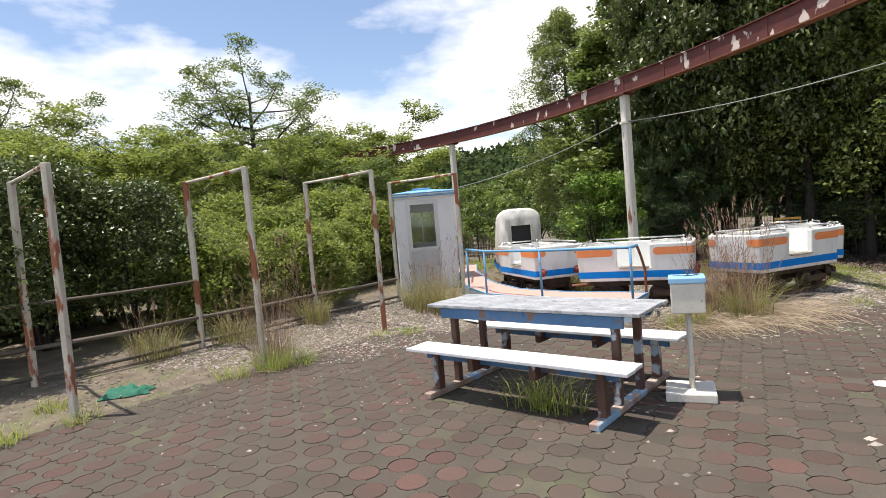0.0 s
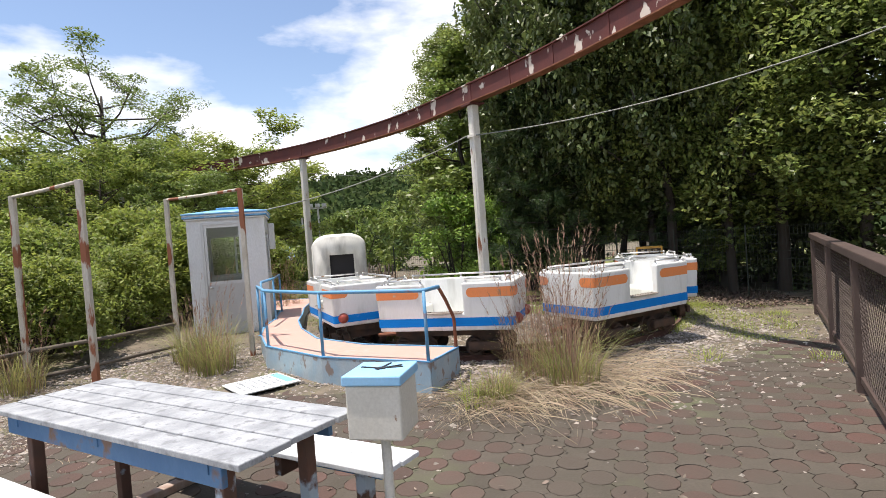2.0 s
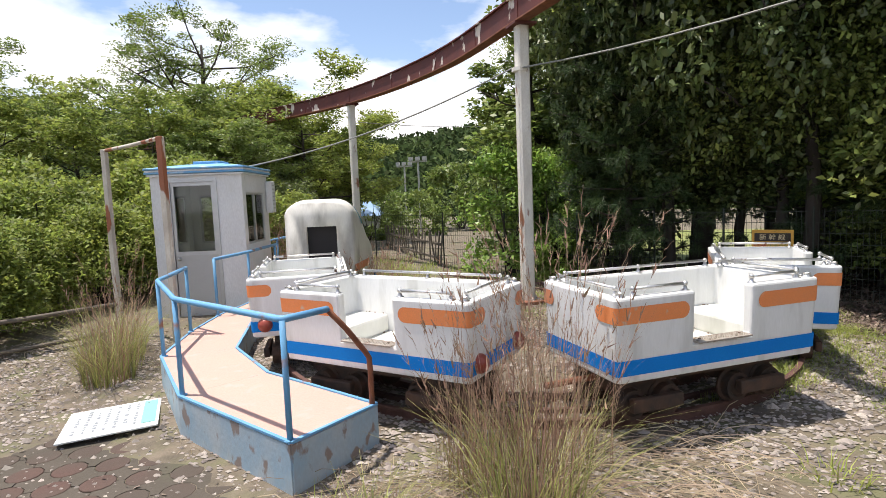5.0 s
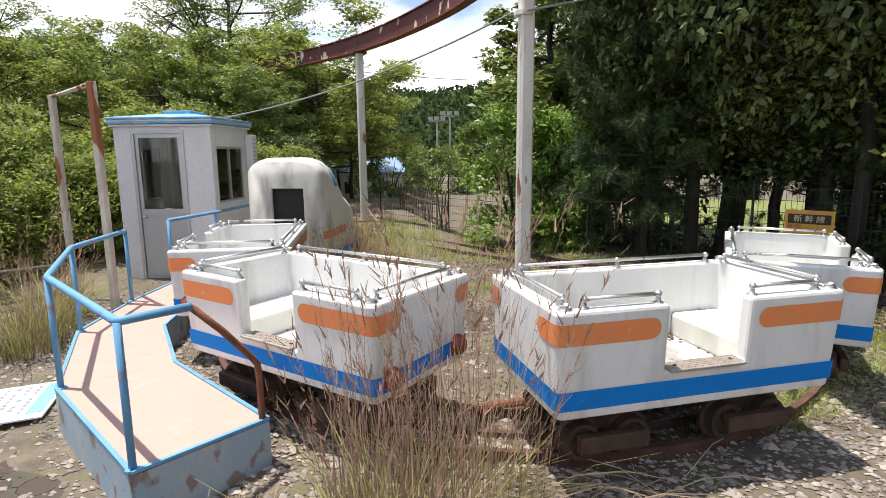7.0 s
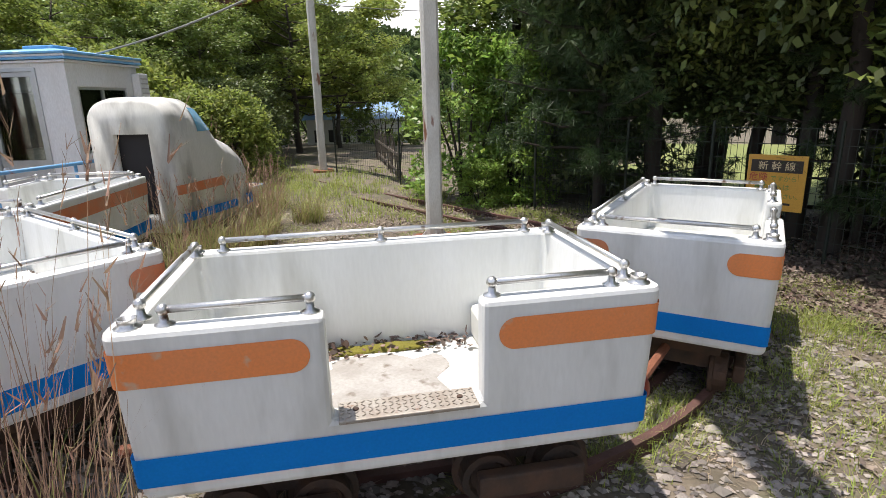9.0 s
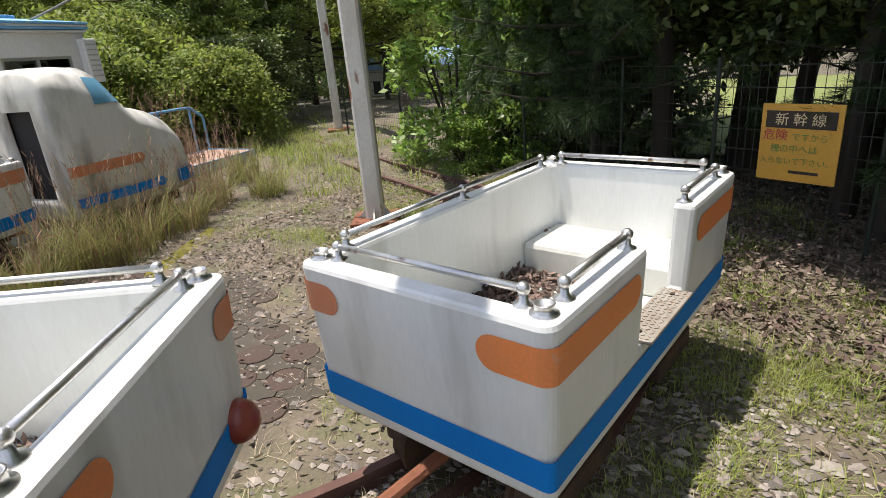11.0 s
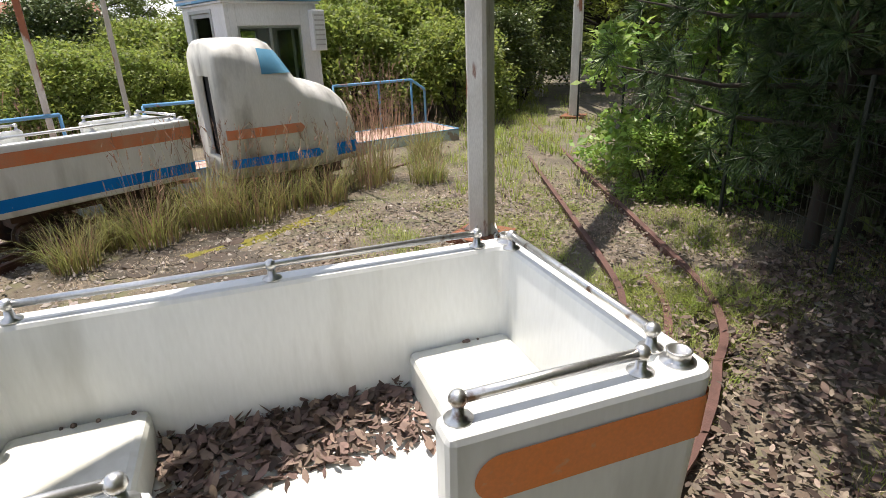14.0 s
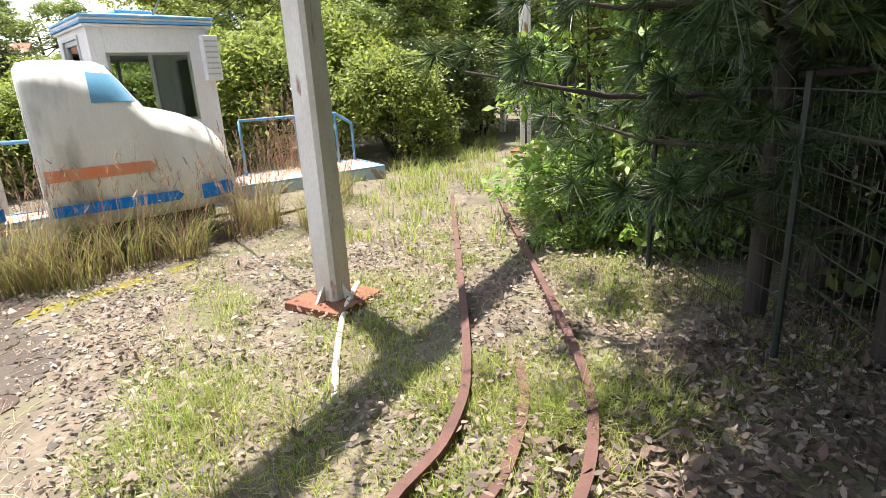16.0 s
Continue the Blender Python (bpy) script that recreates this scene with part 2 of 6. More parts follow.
PAPER = material("crumpled_white_plastic", (0.74, 0.72, 0.68), 0.5, second=(0.60, 0.57, 0.53), scale=16, bump=0.3)
PAVER_RED = material("red_round_paver", (0.112, 0.064, 0.053), 0.9, spec=0.3, second=(0.080, 0.060, 0.049), scale=2.2, amount=0.9, fine=55, bump=0.4, bump_scale=110,
                     stain=(0.080, 0.066, 0.053), stain_scale=0.9, stain_at=(0.40, 0.58), spread=0.16)
PAVER_GREY = material("grey_infill_paver", (0.094, 0.080, 0.065), 0.92, spec=0.3, second=(0.070, 0.062, 0.048), scale=2.2, amount=0.9, fine=55, bump=0.4, bump_scale=110,
                      stain=(0.10, 0.105, 0.062), stain_scale=1.1, stain_at=(0.56, 0.70), spread=0.13)
GROUND_MAT = material("earth_and_litter", (0.19, 0.155, 0.115), 0.95, second=(0.10, 0.085, 0.06), scale=5.0, amount=0.9, fine=45, bump=0.9, bump_scale=55,
                      stain=(0.125, 0.125, 0.065), stain_scale=2.6, stain_at=(0.50, 0.66))
GRAVEL_MAT = material("pale_gravel", (0.36, 0.32, 0.28), 0.9, second=(0.22, 0.19, 0.17), scale=3, amount=0.8, fine=60, bump=0.3, spread=0.5, leaf=0.001)
LITTER_MAT = material("dead_leaves", (0.27, 0.215, 0.17), 0.75, second=(0.09, 0.06, 0.045), scale=5, fine=60, bump=0.1, spread=0.55, leaf=0.12)
DARK_LITTER = material("dark_dead_leaves", (0.22, 0.155, 0.125), 0.8, second=(0.10, 0.06, 0.05), scale=9, fine=60, bump=0.1, spread=0.6, leaf=0.08)
# brown litter, coloured darker still to deepen the shade under the wood
SHADED_LITTER = material("shade_darkened_brown_litter", (0.13, 0.088, 0.068), 0.85, second=(0.06, 0.04, 0.032), scale=6, fine=60, bump=0.1, spread=0.6, leaf=0.05)
MOSS = material("yellow_moss", (0.20, 0.17, 0.02), 0.95, second=(0.10, 0.11, 0.02), scale=9, fine=90, bump=0.8, bump_scale=80)
GRASS_MAT = material("green_grass", (0.23, 0.30, 0.055), 0.6, second=(0.33, 0.33, 0.10), scale=2, fine=10, bump=0.0, spread=0.4, leaf=0.35)
STRAW = material("pale_straw", (0.46, 0.385, 0.28), 0.75, second=(0.27, 0.18, 0.11), scale=3, fine=10, bump=0.0, spread=0.45, leaf=0.2)
DRY_MAT = material("dry_reed", (0.37, 0.25, 0.18), 0.8, second=(0.21, 0.115, 0.075), scale=3, fine=10, bump=0.0, spread=0.4, leaf=0.25)
REED_GREEN = material("olive_reed", (0.22, 0.25, 0.07), 0.6, second=(0.31, 0.25, 0.12), scale=3, fine=10, bump=0.0, spread=0.4, leaf=0.3)
LEAF_DARK = material("dark_evergreen_leaf", (0.165, 0.215, 0.06), 0.42, second=(0.215, 0.25, 0.065), scale=0.8, fine=8, bump=0.0, spread=0.6, leaf=0.38)
# evergreen leaf darkened for the shaded wood; also the naturally dark west shrubs
LEAF_SHADED_AND_DARK = material("shaded_and_dark_leaf", (0.085, 0.118, 0.036), 0.42, second=(0.115, 0.145, 0.04), scale=0.8, fine=8, bump=0.0, spread=0.5, leaf=0.15)
LEAF_MID = material("mid_green_leaf", (0.135, 0.190, 0.044), 0.5, second=(0.170, 0.215, 0.048), scale=0.7, fine=8, bump=0.0, spread=0.45, leaf=0.32)
LEAF_LIGHT = material("yellow_green_leaf", (0.235, 0.275, 0.055), 0.62, second=(0.12, 0.17, 0.042), scale=1.3, fine=8, bump=0.0, spread=0.45, leaf=0.42)
LEAF_BRIGHT = material("fresh_green_leaf", (0.19, 0.30, 0.06), 0.45, second=(0.24, 0.33, 0.065), scale=0.9, fine=8, bump=0.0, spread=0.4, leaf=0.4)
NEEDLE = material("pine_needle", (0.034, 0.068, 0.019), 0.5, second=(0.048, 0.085, 0.022), scale=1.2, fine=8, bump=0.0, spread=0.45, leaf=0.2)
BARK = material("dark_bark", (0.032, 0.025, 0.020), 0.9, second=(0.055, 0.042, 0.033), scale=6, fine=40, bump=0.6, bump_scale=30, stretch=(1, 1, 0.3))
HILL_MAT = material("far_forest", (0.040, 0.060, 0.020), 1.0, spec=0.0, second=(0.020, 0.034, 0.013), scale=0.22, amount=0.9, fine=0.7, bump=0.9, bump_scale=0.6, stain=(0.06, 0.08, 0.026), stain_scale=0.12, stain_at=(0.52, 0.66))
FAR_LEAF = material("far_crown_leaf", (0.060, 0.088, 0.030), 0.8, spec=0.1, second=(0.035, 0.058, 0.022), scale=0.25, fine=2, bump=0.0, spread=0.55, leaf=0.15)
LAWN = material("sunlit_lawn", (0.17, 0.21, 0.06), 0.9, second=(0.21, 0.22, 0.08), scale=0.6, fine=14, bump=0.5, bump_scale=30)
SAND = material("sandy_field", (0.50, 0.40, 0.26), 0.9, second=(0.42, 0.34, 0.2), scale=0.3, fine=5, bump=0.2)
OLD_WOOD = material("grey_old_wood", (0.15, 0.125, 0.10), 0.9, second=(0.09, 0.075, 0.06), scale=6, fine=50, bump=0.4, stretch=(1, 1, 0.3))
FAR_WHITE = material("far_white_wall", (0.62, 0.62, 0.60), 0.8, second=(0.5, 0.5, 0.48), scale=0.6, bump=0.0)
FAR_BLUE = material("far_blue_roof", (0.12, 0.27, 0.50), 0.6, second=(0.3, 0.4, 0.5), scale=0.8, bump=0.0)

GLASS = bpy.data.materials.new("window_glass")
GLASS.use_nodes = True
g_n, g_l = GLASS.node_tree.nodes, GLASS.node_tree.links
g_n.clear()
g_out, g_mix, g_tr, g_gl, g_fr = (g_n.new(k) for k in ("ShaderNodeOutputMaterial", "ShaderNodeMixShader", "ShaderNodeBsdfTransparent", "ShaderNodeBsdfGlossy", "ShaderNodeFresnel"))
g_tr.inputs["Color"].default_value = (0.80, 0.84, 0.82, 1)
g_gl.inputs["Roughness"].default_value = 0.03
g_fr.inputs["IOR"].default_value = 1.5
g_l.new(g_fr.outputs[0], g_mix.inputs[0])
g_l.new(g_tr.outputs[0], g_mix.inputs[1])
g_l.new(g_gl.outputs[0], g_mix.inputs[2])
g_l.new(g_mix.outputs[0], g_out.inputs["Surface"])
BLUE_PANE = material("blue_tinted_pane", (0.10, 0.30, 0.46), 0.22, second=(0.16, 0.38, 0.52), scale=7, fine=60, bump=0.03)


# ---- building helpers ----
def part(name, bm, mat, parent=None, label="", smooth=False, bevel=0.0):
    """One mesh object from a bmesh, under a thing or a part."""
    bmesh.ops.recalc_face_normals(bm, faces=bm.faces)
    me = bpy.data.meshes.new(name)
    bm.to_mesh(me)
    bm.free()
    me.materials.append(mat)
    ob = new(name, me)
    if parent:
        ob.parent = parent
    if label:
        ob["label"] = label
    if smooth:
        me.polygons.foreach_set("use_smooth", [True] * len(me.polygons))
    if bevel:
        mod = ob.modifiers.new("edge", "BEVEL")
        mod.width, mod.segments, mod.limit_method, mod.angle_limit = bevel, 2, "ANGLE", radians(40)
    return ob


def raw(name, verts, faces, mat, parent=None, smooth=False):
    """One mesh object from arrays of corners and faces."""
    me = bpy.data.meshes.new(name)
    me.from_pydata([tuple(v) for v in verts], [], [tuple(f) for f in faces])
    me.materials.append(mat)
    if smooth:
        me.polygons.foreach_set("use_smooth", [True] * len(me.polygons))
    ob = new(name, me)
    if parent:
        ob.parent = parent
    return ob


def strips(name, verts, per, mat, parent=None, smooth=False):
    """Many loose quads-in-a-row: verts is (n, per, 3) with per corners in pairs up each strip."""
    n = len(verts)
    rows = per // 2 - 1
    me = bpy.data.meshes.new(name)
    me.vertices.add(n * per)
    me.vertices.foreach_set("co", np.asarray(verts, np.float32).ravel())
    base = (np.arange(n) * per)[:, None, None] + (np.arange(rows) * 2)[None, :, None] + np.array([0, 1, 3, 2])[None, None, :]
    idx = base.reshape(-1)
    me.loops.add(len(idx))
    me.loops.foreach_set("vertex_index", idx.astype(np.int32))
    me.polygons.add(n * rows)
    me.polygons.foreach_set("loop_start", (np.arange(n * rows) * 4).astype(np.int32))
    me.update(calc_edges=True)
    me.materials.append(mat)
    if smooth:
        me.polygons.foreach_set("use_smooth", [True] * len(me.polygons))
    ob = new(name, me)
    if parent:
        ob.parent = parent
    return ob


def thing(name, m, label, category, group=""):
    ob = new(name)
    ob.empty_display_size = 0.2
    ob.matrix_world = m
    return tagged(ob, label, category, group)


def box(bm, x, y, z, sx, sy, sz, rz=0.0, rx=0.0, ry=0.0):
    """A box by its middle and its sides."""
    bmesh.ops.create_cube(bm, size=1.0, matrix=pose(x, y, z, rx, ry, rz) @ Matrix.Diagonal((sx, sy, sz, 1)))
    return bm


def one_box(*a, **k):
    return box(bmesh.new(), *a, **k)


def sweep(bm, pts, profile, closed=False, cap=True, up=Vector((0, 0, 1))):
    """A profile of (side, up) pairs drawn along a line of points."""
    pts = [Vector(p) for p in pts]
    rings = []
    for i, p in enumerate(pts):
        a = pts[i - 1] if (i or closed) else p
        b = pts[(i + 1) % len(pts)] if (i + 1 < len(pts) or closed) else p
        t = (b - a).normalized()
        ref = up if abs(t.dot(up)) < 0.95 else Vector((0, 1, 0))
        side = t.cross(ref).normalized()
        top = side.cross(t).normalized()
        rings.append([bm.verts.new(p + side * u + top * v) for u, v in profile])
    n = len(profile)
    for i in range(len(rings) if closed else len(rings) - 1):
        r, s = rings[i], rings[(i + 1) % len(rings)]
        for k in range(n):
            bm.faces.new((r[k], r[(k + 1) % n], s[(k + 1) % n], s[k]))
    if cap and not closed:
        bm.faces.new(rings[0][::-1])
        bm.faces.new(rings[-1])
    return bm


def ring(r, n=10):
    return [(r * math.cos(2 * math.pi * k / n), r * math.sin(2 * math.pi * k / n)) for k in range(n)]


def tube(pts, r, n=10, bm=None):
    return sweep(bm or bmesh.new(), pts, ring(r, n))


def taper(bm, pts, radii, n=7):
    """A tapering limb."""
    pts = [Vector(p) for p in pts]
    rings = []
    for i, p in enumerate(pts):
        t = (pts[min(i + 1, len(pts) - 1)] - pts[max(i - 1, 0)]).normalized()
        ref = Vector((1, 0, 0)) if abs(t.x) < 0.8 else Vector((0, 1, 0))
        side = t.cross(ref).normalized()
        top = side.cross(t)
        rings.append([bm.verts.new(p + (side * u + top * v) * radii[i]) for u, v in ring(1.0, n)])
    for r, s in zip(rings, rings[1:]):
        for k in range(n):
            bm.faces.new((r[k], r[(k + 1) % n], s[(k + 1) % n], s[k]))
    bm.faces.new(rings[-1])
    return bm


def smooth_line(pts, step=6):
    """A line through points, rounded between them."""
    pts = [Vector(p) for p in pts]
    out = []
    for i in range(len(pts) - 1):
        a, b, c, d = pts[max(i - 1, 0)], pts[i], pts[i + 1], pts[min(i + 2, len(pts) - 1)]
        for k in range(step):
            t = k / step
            out.append(0.5 * ((2 * b) + (c - a) * t + (2 * a - 5 * b + 4 * c - d) * t * t + (3 * b - a - 3 * c + d) * t ** 3))
    out.append(pts[-1])
    return out


def arc_line(pts, radius, step=4):
    """A line with rounded corners."""
    pts = [Vector(p) for p in pts]
    out = [pts[0]]
    for a, b, c in zip(pts, pts[1:], pts[2:]):
        u, v = (a - b).normalized(), (c - b).normalized()
        p, q = b + u * radius, b + v * radius
        out += [p.lerp(b, k / step).lerp(b.lerp(q, k / step), k / step) for k in range(step + 1)]
    return out + [pts[-1]]


def wall_with_hole(bm, x0, x1, z0, z1, y0, y1, hole):
    """A wall along x with one opening (x0, x1, z0, z1) right through it."""
    a, b, c, d = hole
    for p, q, r, s in ((x0, a, z0, z1), (b, x1, z0, z1), (a, b, z0, c), (a, b, d, z1)):
        if q - p > 1e-4 and s - r > 1e-4:
            box(bm, (p + q) / 2, (y0 + y1) / 2, (r + s) / 2, q - p, y1 - y0, s - r)
    return bm


rng = np.random.default_rng(7)

# ---- large structure ----
LOOP_C, LOOP_R = Vector((4.19, 8.74, 0)), 2.245


def on_loop(deg, r=LOOP_R, z=0.0):
    return Vector((LOOP_C.x + r * math.cos(radians(deg)), LOOP_C.y + r * math.sin(radians(deg)), z))


def lift(x, y):
    """Height of the ground: the paving is low, the bed of the track a little higher, the hedge bank higher still."""
    d = math.hypot(x - 3.7, y - 9.6)
    h = -0.009 + 0.067 * min(1.0, max(0.0, (4.25 - d) / 0.9))
    bank = min(1.0, max(0.0, (-2.6 - x + 0.62 * (y - 3.0)) / 2.0))
    far = max(0.0, math.hypot(x, y - 6) - 14)
    return h + 0.12 * bank + 0.02 * noise.noise((x * 0.8, y * 0.8, 0)) * min(1, max(0, (d - 4.6) / 4) if y > 5 else 0) - 0.05 * min(far, 25)


xs = sorted(set([-400, -150, -70, -40, -28] + [round(-20 + 0.4 * k, 2) for k in range(98)] + [22, 28, 40, 70, 150, 400]))
ys = sorted(set([-300, -100, -40, -20, -12] + [round(-8 + 0.4 * k, 2) for k in range(80)] + [26, 30, 40, 70, 150, 400]))
g_verts = [(x, y, lift(x, y)) for y in ys for x in xs]
g_faces = [(j * len(xs) + i, j * len(xs) + i + 1, (j + 1) * len(xs) + i + 1, (j + 1) * len(xs) + i) for j in range(len(ys) - 1) for i in range(len(xs) - 1)]
tagged(raw("ground", g_verts, g_faces, GROUND_MAT, smooth=True), "brown earth ground with thin grass and leaf litter", "ground", kind="structure")

lawn_bm = bmesh.new()
bmesh.ops.create_grid(lawn_bm, x_segments=8, y_segments=8, size=1, matrix=Matrix.Translation((10.2, 18.2, 0.035)) @ Matrix.Rotation(radians(-6), 4, "Z") @ Matrix.Diagonal((6.6, 5.0, 1, 1)))
tagged(part("lawn", lawn_bm, LAWN), "sunlit mown lawn beyond the wire fence", "lawn", kind="structure")
sand_bm = bmesh.new()
bmesh.ops.create_circle(sand_bm, cap_ends=True, segments=20, radius=1, matrix=Matrix.Translation((-6, 60, -1.15)) @ Matrix.Diagonal((10, 12, 1, 1)))
tagged(part("sandy_field", sand_bm, SAND), "bare sandy field in the valley", "field", kind="structure")

# hills round the valley
h_rows, h_cols = 44, 420
hv, hf = [], []
for j in range(h_rows):
    for i in range(h_cols + 1):
        a = radians(-60 + 220 * i / h_cols)
        r = 66 + 1.9 * j
        crest = 18.5 + 6 * noise.noise((a * 2.1, 3.3, 0)) + 3.5 * noise.noise((a * 6.0, 1.7, 0)) + 6 * max(0.0, math.sin((a - 1.75) * 2))
        k = j / (h_rows - 1)
        z = -3.5 + crest * math.sin(min(1.0, k * 1.15) * math.pi / 2)
        px, py = r * math.cos(a), r * math.sin(a)
        bump = 2.6 * (0.5 - abs(noise.noise((px * 0.24, py * 0.24, 0.3)))) + 1.3 * noise.noise((px * 0.7, py * 0.7, 5)) + 0.9 * noise.noise((px * 1.9, py * 1.9, 9))
        hv.append((px, 6 + py, z + bump * min(1, k * 4)))
for j in range(h_rows - 1):
    for i in range(h_cols):
        b = j * (h_cols + 1) + i
        hf.append((b, b + 1, b + h_cols + 2, b + h_cols + 1))
tagged(raw("backdrop", hv, hf, HILL_MAT, smooth=True), "wooded green hillsides beyond the valley", "hill", kind="structure")

hf_ = []
for _ in range(42000):
    i, j = random.randrange(int(h_cols * 0.50), int(h_cols * 0.98)), random.randrange(2, h_rows)
    p = hv[j * (h_cols + 1) + i]
    hf_.append((p[0] + random.uniform(-0.5, 0.5), p[1] + random.uniform(-0.9, 0.9), p[2] + random.uniform(-0.3, 0.9)))
hp_ = np.array(hf_)
hd_ = rng.normal(size=(len(hp_), 3))
hd_ /= np.linalg.norm(hd_, axis=1)[:, None]
hs_ = np.cross(hd_, rng.normal(size=(len(hp_), 3)))
hs_ /= np.linalg.norm(hs_, axis=1)[:, None]
hw_ = rng.uniform(0.25, 0.65, len(hp_))[:, None]
tagged(strips("hillside_foliage", np.stack([hp_ - hd_ * hw_, hp_ + hs_ * hw_ * 0.7, hp_ - hs_ * hw_ * 0.7, hp_ + hd_ * hw_], 1), 4, FAR_LEAF), "dense tree crowns covering the far hillsides", "trees", kind="stuff")

# ---- monorail beam on poles ----
BEAM = smooth_line([(7.2, -3.5, 3.86), (7.35, 1.0, 3.86), (6.85, 4.2, 3.86), (6.13, 6.3, 3.86), (5.2, 8.45, 3.86), (4.14, 10.26, 3.86), (2.55, 12.65, 3.86), (0.02, 15.06, 3.86),
                    (-3.2, 17.0, 3.86), (-7.0, 19.2, 3.86), (-11.8, 22.0, 3.86), (-17.0, 25.6, 3.86)], 6)
beam = thing("monorail_beam", Matrix.Identity(4), "rust-red steel monorail beam with flaking white paint patches", "beam")
part("web", sweep(bmesh.new(), BEAM, [(-0.05, -0.145), (0.05, -0.145), (0.05, 0.145), (-0.05, 0.145)]), BEAM_MAT, beam)
part("top_flange", sweep(bmesh.new(), BEAM, [(-0.085, 0.147), (0.085, 0.147), (0.085, 0.166), (-0.085, 0.166)]), BEAM_MAT, beam)
part("bottom_flange", sweep(bmesh.new(), BEAM, [(-0.085, -0.166), (0.085, -0.166), (0.085, -0.147), (-0.085, -0.147)]), RUST, beam)
for k in range(3, len(BEAM) - 1, 3):
    p, q = BEAM[k], BEAM[k + 1]
    yaw = math.degrees(math.atan2(q.y - p.y, q.x - p.x))
    part("joint_plate", one_box(p.x, p.y, p.z, 0.03 if k % 2 else 0.07, 0.118, 0.288, yaw), BEAM_MAT, beam)


def pole(x, y, size, top, yaw, plate=True):
    t = thing("steel_pole", pose(x, y, 0, 0, 0, yaw), "square off-white steel pole streaked with rust, on a rusty foot plate", "pole", "poles under the monorail beam")
    s = size / 2
    c = s * 0.28
    prof = [(-s, -s + c), (-s + c, -s), (s - c, -s), (s, -s + c), (s, s - c), (s - c, s), (-s + c, s), (-s, s - c)]
    part("shaft", sweep(bmesh.new(), [(0, 0, lift(x, y)), (0, 0, 1.6), (0, 0, top - 0.03)], prof), POLE_MAT, t)
    part("head_plate", one_box(0, 0, top - 0.018, size * 1.9, size * 1.9, 0.03), BEAM_MAT, t, "rusty head plate")
    if plate:
        part("foot_plate", one_box(0, 0, lift(x, y) + 0.02, 0.40, 0.40, 0.05), RUST, t, "rust-red foot plate", bevel=0.006)
        for a in (0, 90, 180, 270):
            b = bmesh.new()
            r = pose(0, 0, 0, 0, 0, a)
            v = [b.verts.new(r @ Vector(p)) for p in ((s, -0.008, 0.08), (0.17, -0.008, 0.08), (s, -0.008, 0.19), (s, 0.008, 0.08), (0.17, 0.008, 0.08), (s, 0.008, 0.19))]
            for f in ((0, 1, 2), (3, 5, 4), (0, 3, 4, 1), (1, 4, 5, 2)):
                b.faces.new([v[i] for i in f])
            part("gusset", b, POLE_MAT, t)
    return t


pole(4.14, 10.345, 0.158, 3.69, 28)
pole(0.02, 15.06, 0.15, 3.69, 35)
pole(-7.0, 19.2, 0.16, 3.69, 35, False)
pole(-11.8, 22.0, 0.16, 3.69, 35, False)
pole(-3.2, 17.0, 0.10, 3.69, 35, False)

# conduit running down from the foot of the pole, and the overhead cables
tagged(part("ground_conduit", tube(smooth_line([(4.02, 10.54, 0.10), (4.2, 10.43, 0.11), (4.36, 10.32, 0.085), (4.56, 10.22, 0.08), (4.88, 10.08, 0.078), (5.16, 9.97, 0.07)]), 0.016), POLE_MAT),
       "thin pale conduit pipe lying in the grass beside the pole", "pipe")


def cable(a, b, sag, r=0.011):
    a, b = Vector(a), Vector(b)
    pts = [a.lerp(b, k / 16) - Vector((0, 0, sag * 4 * (k / 16) * (1 - k / 16))) for k in range(17)]
    tagged(part("overhead_cable", tube(pts, r, 6), CABLE), "thin grey overhead cable hanging between poles", "cable", "overhead cables")


cable((4.155, 10.24, 3.12), (12.5, 5.5, 4.75), 0.5)
cable((4.005, 10.26, 3.12), (0.1, 10.0, 2.02), 0.16)
cable((0.02, 15.1, 3.3), (6.0, 26.0, 4.6), 0.3, 0.008)
part("cable_clamp", sweep(bmesh.new(), [(4.12, 10.335, 3.09), (4.12, 10.335, 3.14)], ring(0.115, 8)), POLE_MAT).name = "cable_clamp"
tagged(bpy.data.objects["cable_clamp"], "steel band holding the cable to the pole", "clamp")

# ---- railway track ----
MAIN = [on_loop(a) for a in range(-160, 33, 4)] + smooth_line([on_loop(36), (5.88, 10.29, 0), (5.64, 10.545, 0), (5.36, 10.745, 0)], 4) + [Vector((5.40 - 0.862 * d, 10.73 + 0.507 * d, 0)) for d in (0.4, 1.2, 2.4, 3.8, 5.5, 8, 12, 17, 23)]
BRANCH = smooth_line([(2.16, 7.74, 0), (1.76, 8.75, 0), (1.60, 9.6, 0), (1.50, 10.5, 0), (1.1, 11.5, 0), (0.5, 12.5, 0), (-0.35, 13.6, 0), (-1.4, 14.62, 0), (-3.2, 15.75, 0)], 5)
track = thing("railway_track", Matrix.Identity(4), "narrow rusty three-rail track half sunk in gravel and grass", "track")
RAIL = [(-0.026, -0.04), (0.026, -0.04), (0.026, -0.03), (0.008, -0.024), (0.008, 0.012), (0.019, 0.018), (0.019, 0.036), (-0.019, 0.036), (-0.019, 0.018), (-0.008, 0.012), (-0.008, -0.024), (-0.026, -0.03)]


